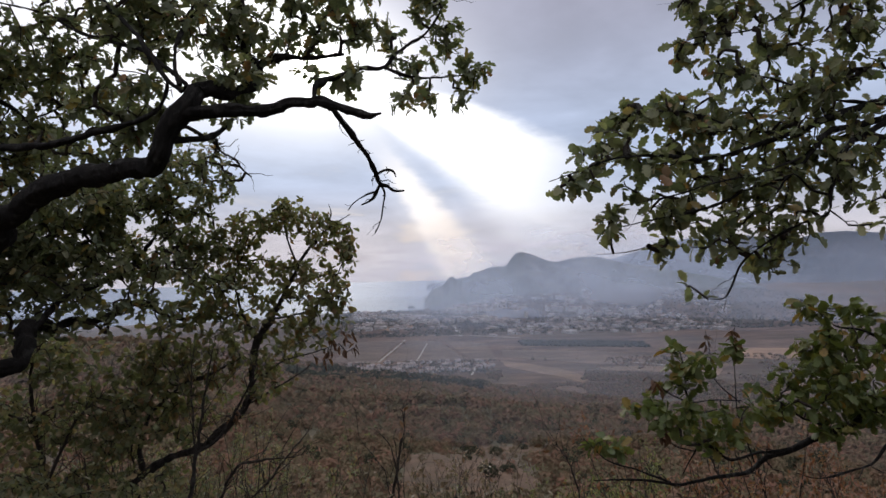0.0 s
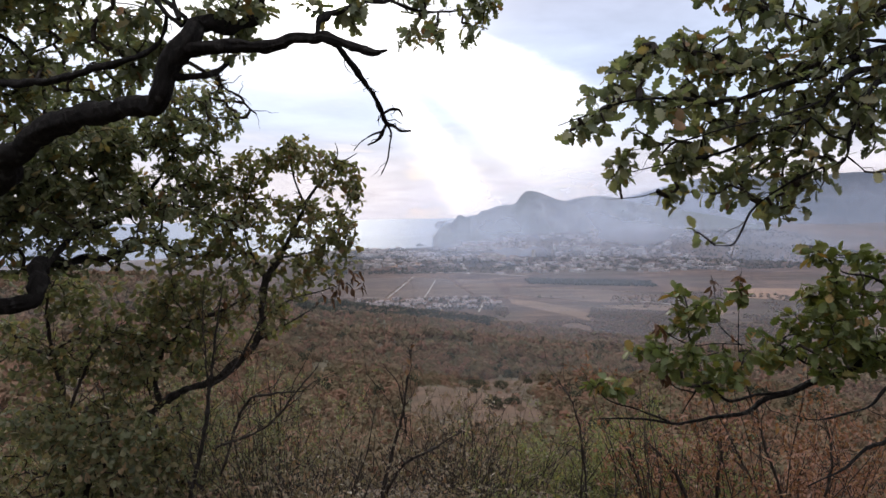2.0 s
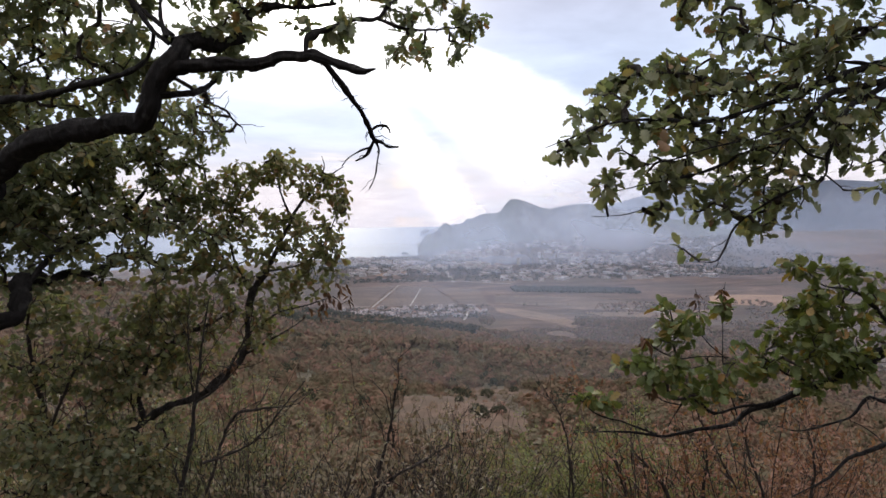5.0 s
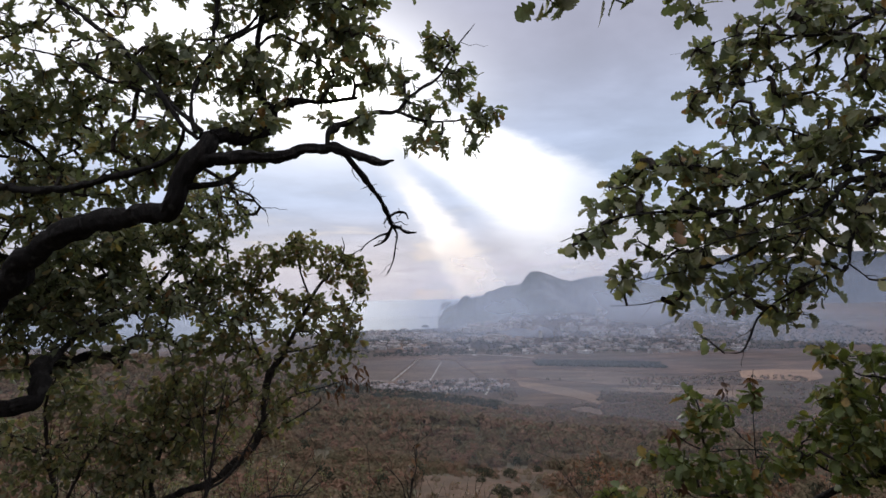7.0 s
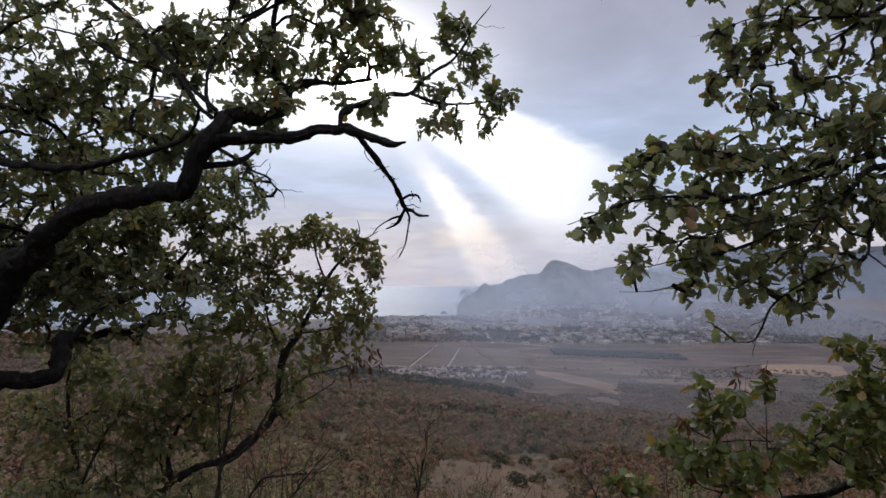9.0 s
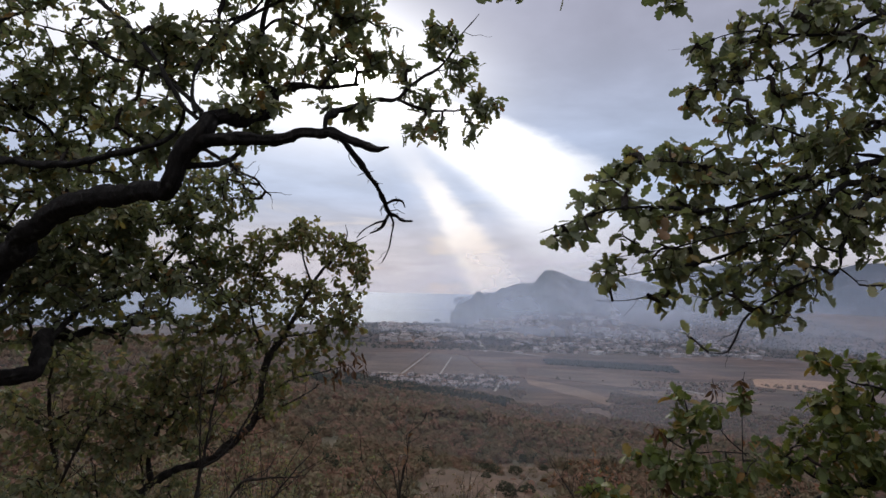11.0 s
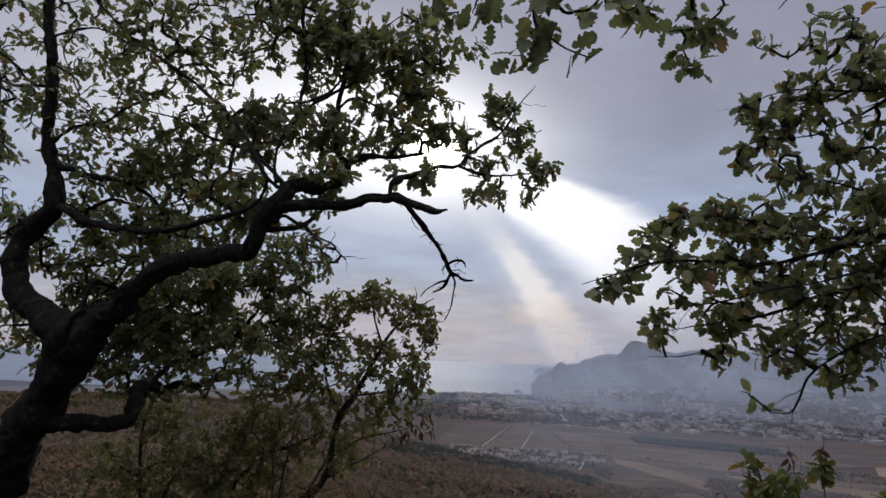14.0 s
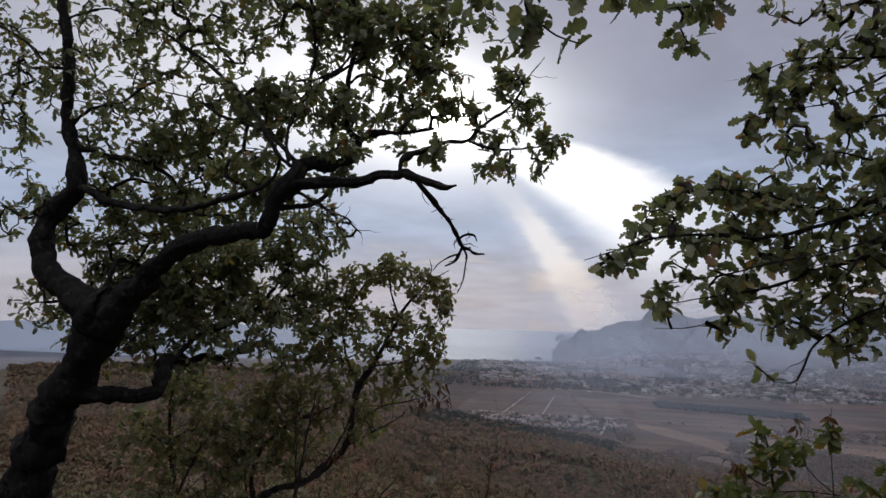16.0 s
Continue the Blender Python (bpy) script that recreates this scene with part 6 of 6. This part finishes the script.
limb(YOUNG_OAK, "stem", [(-1.97, 4.20, -0.61, 0.0281), (-1.90, 4.20, -0.31, 0.0241), (-1.82, 4.20, -0.01, 0.0221), (-1.76, 4.20, 0.36, 0.0181), (-1.72, 4.20, 0.61, 0.0120), (-1.69, 4.25, 0.89, 0.0081), (-1.64, 4.25, 1.10, 0.0041)], True)
limb(YOUNG_OAK, "stem", [(-1.76, 4.20, 0.34, 0.0161), (-1.60, 4.20, 0.45, 0.0140), (-1.49, 4.20, 0.61, 0.0120), (-1.36, 4.20, 0.86, 0.0080), (-1.32, 4.20, 1.02, 0.0040)])
limb(YOUNG_OAK, "stem", [(-1.77, 4.20, 0.28, 0.0100), (-1.78, 4.20, 0.57, 0.0080), (-1.79, 4.20, 0.82, 0.0060), (-1.76, 4.20, 1.11, 0.0030)])
limb(YOUNG_OAK, "stem", [(-1.89, 4.20, -0.31, 0.0120), (-1.93, 4.20, -0.18, 0.0080), (-1.91, 4.20, -0.08, 0.0040)])
YOUNG_CLUMPS = [
    (-1.25, 4.80, 2.03, 0.21, 0.25, 0.17, 30),
    (-0.97, 4.80, 1.89, 0.18, 0.25, 0.17, 22),
    (-1.03, 4.80, 1.48, 0.28, 0.30, 0.25, 34),
    (-0.78, 4.80, 1.76, 0.08, 0.12, 0.23, 18),
    (-1.44, 4.80, 1.53, 0.28, 0.30, 0.23, 30),
    (-1.57, 4.80, 1.95, 0.21, 0.25, 0.17, 24),
    (-1.76, 4.75, 1.12, 0.27, 0.30, 0.23, 20),
    (-1.12, 4.75, 1.12, 0.25, 0.25, 0.16, 18),
    (-1.38, 4.70, 0.94, 0.22, 0.25, 0.18, 14),
    (-1.76, 4.80, 1.67, 0.14, 0.25, 0.28, 16),
    (-0.84, 4.75, 1.30, 0.11, 0.15, 0.20, 12),
    (-1.98, 4.60, 0.87, 0.26, 0.30, 0.22, 14),
    (-2.17, 4.60, 0.60, 0.26, 0.30, 0.18, 16),
    (-1.63, 4.60, 0.74, 0.22, 0.25, 0.18, 10),
    (-1.96, 4.80, 1.40, 0.28, 0.30, 0.28, 20),
    (-2.11, 4.70, 1.13, 0.27, 0.30, 0.27, 11),
    (-2.34, 4.60, 0.88, 0.26, 0.30, 0.22, 10),
    (-2.58, 4.60, 0.61, 0.31, 0.30, 0.22, 9),
    (-1.36, 4.60, 0.69, 0.22, 0.25, 0.13, 8),
    (-1.78, 4.60, 1.69, 0.25, 0.25, 0.20, 9), (-1.69, 4.60, 1.43, 0.25, 0.25, 0.20, 9), (-1.43, 4.60, 1.25, 0.25, 0.25, 0.20, 9), (-1.28, 4.70, 1.50, 0.25, 0.25, 0.20, 6),
    (-1.10, 4.70, 1.28, 0.25, 0.25, 0.18, 8), (-0.93, 4.75, 1.49, 0.18, 0.25, 0.18, 4), (-1.91, 4.60, 1.30, 0.25, 0.25, 0.20, 11), (-1.61, 4.60, 1.08, 0.25, 0.25, 0.20, 10),
]
YOUNG_DRY = [
    (-0.83, 4.70, 1.03, 0.13, 0.10, 0.13, 10),
    (-0.70, 4.70, 0.99, 0.04, 0.05, 0.11, 3),
    (-1.71, 4.60, 0.87, 0.26, 0.20, 0.18, 10),
    (-0.97, 4.70, 0.92, 0.13, 0.10, 0.09, 6),
    (-1.61, 4.40, 0.56, 0.21, 0.20, 0.17, 6),
]

crown(OAK, OAK_CLUMPS, 0.061, twig=0.0024, per=(3, 6), density=2.9, gaps=0.36, spread=0.2, own=180, own_box=((-1.2, -0.3), (1.9, 3.3)), seed=2)
crown(OAK, OAK_FILL, 0.061, twig=0.0024, per=(3, 6), density=1.45, spread=0.2, seed=22)
crown(OAK, OAK_TIPS, 0.060, twig=0.0024, per=(2, 5), density=1.7, own=120, own_box=((-0.6, 0.5), (1.9, 3.3)), seed=12)
crown(SIDE_OAK, SIDE_CLUMPS, 0.049, twig=0.0030, shapes=ROUND_SHAPES, per=(3, 6), density=1.22, gaps=0.30, shift=(0.05, 0.1, 0), own=300, own_box=((0.2, 0.95), (1.4, 2.6)), seed=3)
crown(LOW_OAK, LOW_DRY, 0.05, per=(2, 4), kinds=(6, 7, 8), leaf=DRY_LEAF, droop=1.2, seed=16, spread=0.05)
crown(LOW_OAK, LOW_CLUMPS, 0.060, shapes=ROUND_SHAPES, per=(3, 6), density=1.35, own=260, own_box=((0.5, 2.2), (0.6, 1.7)), seed=4)
crown(YOUNG_OAK, YOUNG_CLUMPS, 0.056, shapes=SMALL_SHAPES, per=(3, 6), density=2.6, own=150, own_box=((-1.4, -0.4), (1.3, 2.5)), seed=5)
crown(YOUNG_OAK, YOUNG_DRY, 0.065, per=(2, 4), kinds=(6, 7, 8), leaf=DRY_LEAF, droop=1.6, seed=6)
crown(SIDE_OAK, OVER_CLUMPS, 0.044, shapes=ROUND_SHAPES, per=(2, 5), seed=8, spread=0.03)
crown(THICKET, THICKET_CLUMPS, 0.058, shapes=SMALL_SHAPES, per=(3, 6), density=2.3, spread=0.2, seed=9)
crown(SAPLING, SAPLING_DRY, 0.06, per=(2, 4), kinds=(6, 7, 8), leaf=DRY_LEAF, droop=0.6, seed=18, spread=0.05)
for t_ in (OAK, SIDE_OAK, LOW_OAK, YOUNG_OAK, THICKET, SAPLING):
    close_twigs(t_)


# ---- shrubs in front ----
def shrub(name, where, label, tall, wide, stems, leaf, leaf_size, leaves, seed, kinds=(6, 7, 8), thick=0.006):
    """A bush of thin forking stems that rise from one foot, with small leaves along them."""
    local = np.random.default_rng(seed)
    tree = Tree(name, where, label, "shrub", leaf, TWIG_BARK)
    foot = np.array(where, float)
    tips = []
    for k in range(stems):
        lean = local.normal(size=2) * wide
        top = foot + (lean[0], lean[1], tall * local.uniform(0.55, 1.05))
        start = foot + (*(local.normal(size=2) * wide * 0.25), -0.05)
        mid_ = start * 0.5 + top * 0.5 + (*(local.normal(size=2) * wide * 0.18), 0)
        q = spine([(*start, thick), (*mid_, thick * 0.7), (*top, thick * 0.2)], tall / 6)
        q[:, :3] += local.normal(size=(len(q), 3)) * tall * 0.008
        pts, f, cap = tube(q, 5, 0.15, k)
        tree.tw.append(pts), tree.tf.append(np.concatenate([f, cap]) + tree.tn)
        tree.tn += len(pts)
        for _ in range(local.integers(3, 7)):
            i = local.integers(len(q) // 3, len(q) - 1)
            side = q[i, :3] + local.normal(size=3) * (wide * 0.28, wide * 0.28, 0.05) + (0, 0, tall * local.uniform(0.08, 0.25))
            b = spine([(*q[i, :3], q[i, 3] * 0.6), (*((q[i, :3] + side) / 2 + local.normal(size=3) * 0.02), 0.0018), (*side, 0.0009)], tall / 6)
            pts, f, cap = tube(b, 4, 0.1, k)
            tree.tw.append(pts), tree.tf.append(np.concatenate([f, cap]) + tree.tn)
            tree.tn += len(pts)
            tips.append(b[:, :3])
        tips.append(q[len(q) // 3:, :3])
    tips = np.concatenate(tips)
    mats, offs = [], []
    for _ in range(leaves):
        p = tips[local.integers(len(tips))] + local.normal(size=3) * 0.02
        mats.append(turned(local.normal(size=3) + (0, 0, 0.2), np.array((0, 0, 1.0)) + local.normal(size=3) * 0.6) * leaf_size * local.uniform(0.6, 1.3))
        offs.append(p)
    if leaves:
        mats, offs = np.array(mats), np.array(offs)
        shapes = [leaf_shape(k + 6, 3) for k in kinds]
        V, Fc, n0 = [], [], 0
        for j, (v, f) in enumerate(shapes):
            sel = np.arange(j, leaves, len(shapes))
            V.append((np.einsum("nij,kj->nki", mats[sel], v) + offs[sel][:, None]).reshape(-1, 3))
            Fc.append((f[None] + (np.arange(len(sel)) * len(v))[:, None, None]).reshape(-1, 4) + n0)
            n0 += len(V[-1])
        tagged(part("foliage", mesh_from("foliage", np.concatenate(V), np.concatenate(Fc), leaf, True), tree.ob), kind="stuff")
    close_twigs(tree)
    return tree


def stand(x, y):
    return (x, y, float(height(x, y)) - 0.03)


plan = np.random.default_rng(77)
# thin half-bare bushes straight ahead
for k in range(26):
    x, y = plan.uniform(-2.6, 0.7), plan.uniform(4.6, 7.6)
    shrub("bare_shrub", stand(x, y), "thin half-bare shrub with sparse yellowing leaves", plan.uniform(1.0, 1.7), 0.48, 8, OLIVE_LEAF, 0.048, 220, 200 + k)
for k in range(16):
    x, y = plan.uniform(-1.7, 0.4), plan.uniform(3.5, 4.8)
    shrub("bare_shrub", stand(x, y), "thin half-bare shrub with sparse yellowing leaves", plan.uniform(0.7, 1.1), 0.4, 10, OLIVE_LEAF, 0.042, 260, 250 + k, thick=0.005)
for k in range(22):
    x, y = plan.uniform(0.4, 2.9), plan.uniform(5.6, 8.6)
    shrub("green_shrub", stand(x, y), "low yellow-green shrub on the slope", plan.uniform(0.95, 1.45), 0.5, 10, YELLOW_LEAF, 0.045, 1700, 300 + k, kinds=(0, 1, 2, 3))
for k in range(24):
    x, y = plan.uniform(1.8, 5.2), plan.uniform(4.0, 6.5)
    shrub("rust_shrub", stand(x, y), "rust-brown autumn shrub with upright thin stems", plan.uniform(1.2, 2.0), 0.45, 6, RUST_LEAF, 0.045, 700, 400 + k)
for k in range(26):
    x, y = plan.uniform(-4.8, -1.7), plan.uniform(4.6, 6.8)
    shrub("leafy_shrub", stand(x, y), "dense green shrub with small leaves below the oak", plan.uniform(1.5, 2.3), 0.42, 11, SHRUB_LEAF, 0.036, 2400, 500 + k, kinds=(0, 1, 2, 3))
for k in range(26):
    a, r = radians(plan.uniform(-28, 40)), plan.uniform(2.7, 4.6)
    x, y = r * math.sin(a), r * math.cos(a)
    leafy = (OLIVE_LEAF, "olive") if x < 0.4 else (YELLOW_LEAF, "yellow-green") if x < 1.3 else (RUST_LEAF, "rust-brown")
    shrub("low_shrub", stand(x, y), "low twiggy " + leafy[1] + " shrub close to the path", plan.uniform(0.55, 0.85), 0.25, 10, leafy[0], 0.04, 420, 600 + k, thick=0.004)
for k in range(9):
    x, y = plan.uniform(-1.5, 2.4), plan.uniform(3.6, 5.0)
    shrub("bare_sapling", stand(x, y), "leafless dark sapling with thin forking twigs", plan.uniform(0.9, 1.45), 0.3, 4, DRY_LEAF, 0.04, 14, 800 + k, thick=0.0075)
for k in range(9):
    x, y = plan.uniform(0.25, 1.1), plan.uniform(2.9, 3.9)
    shrub("low_shrub", stand(x, y), "low twiggy olive shrub close to the path", plan.uniform(0.4, 0.6), 0.24, 10, OLIVE_LEAF, 0.036, 380, 700 + k, thick=0.004)
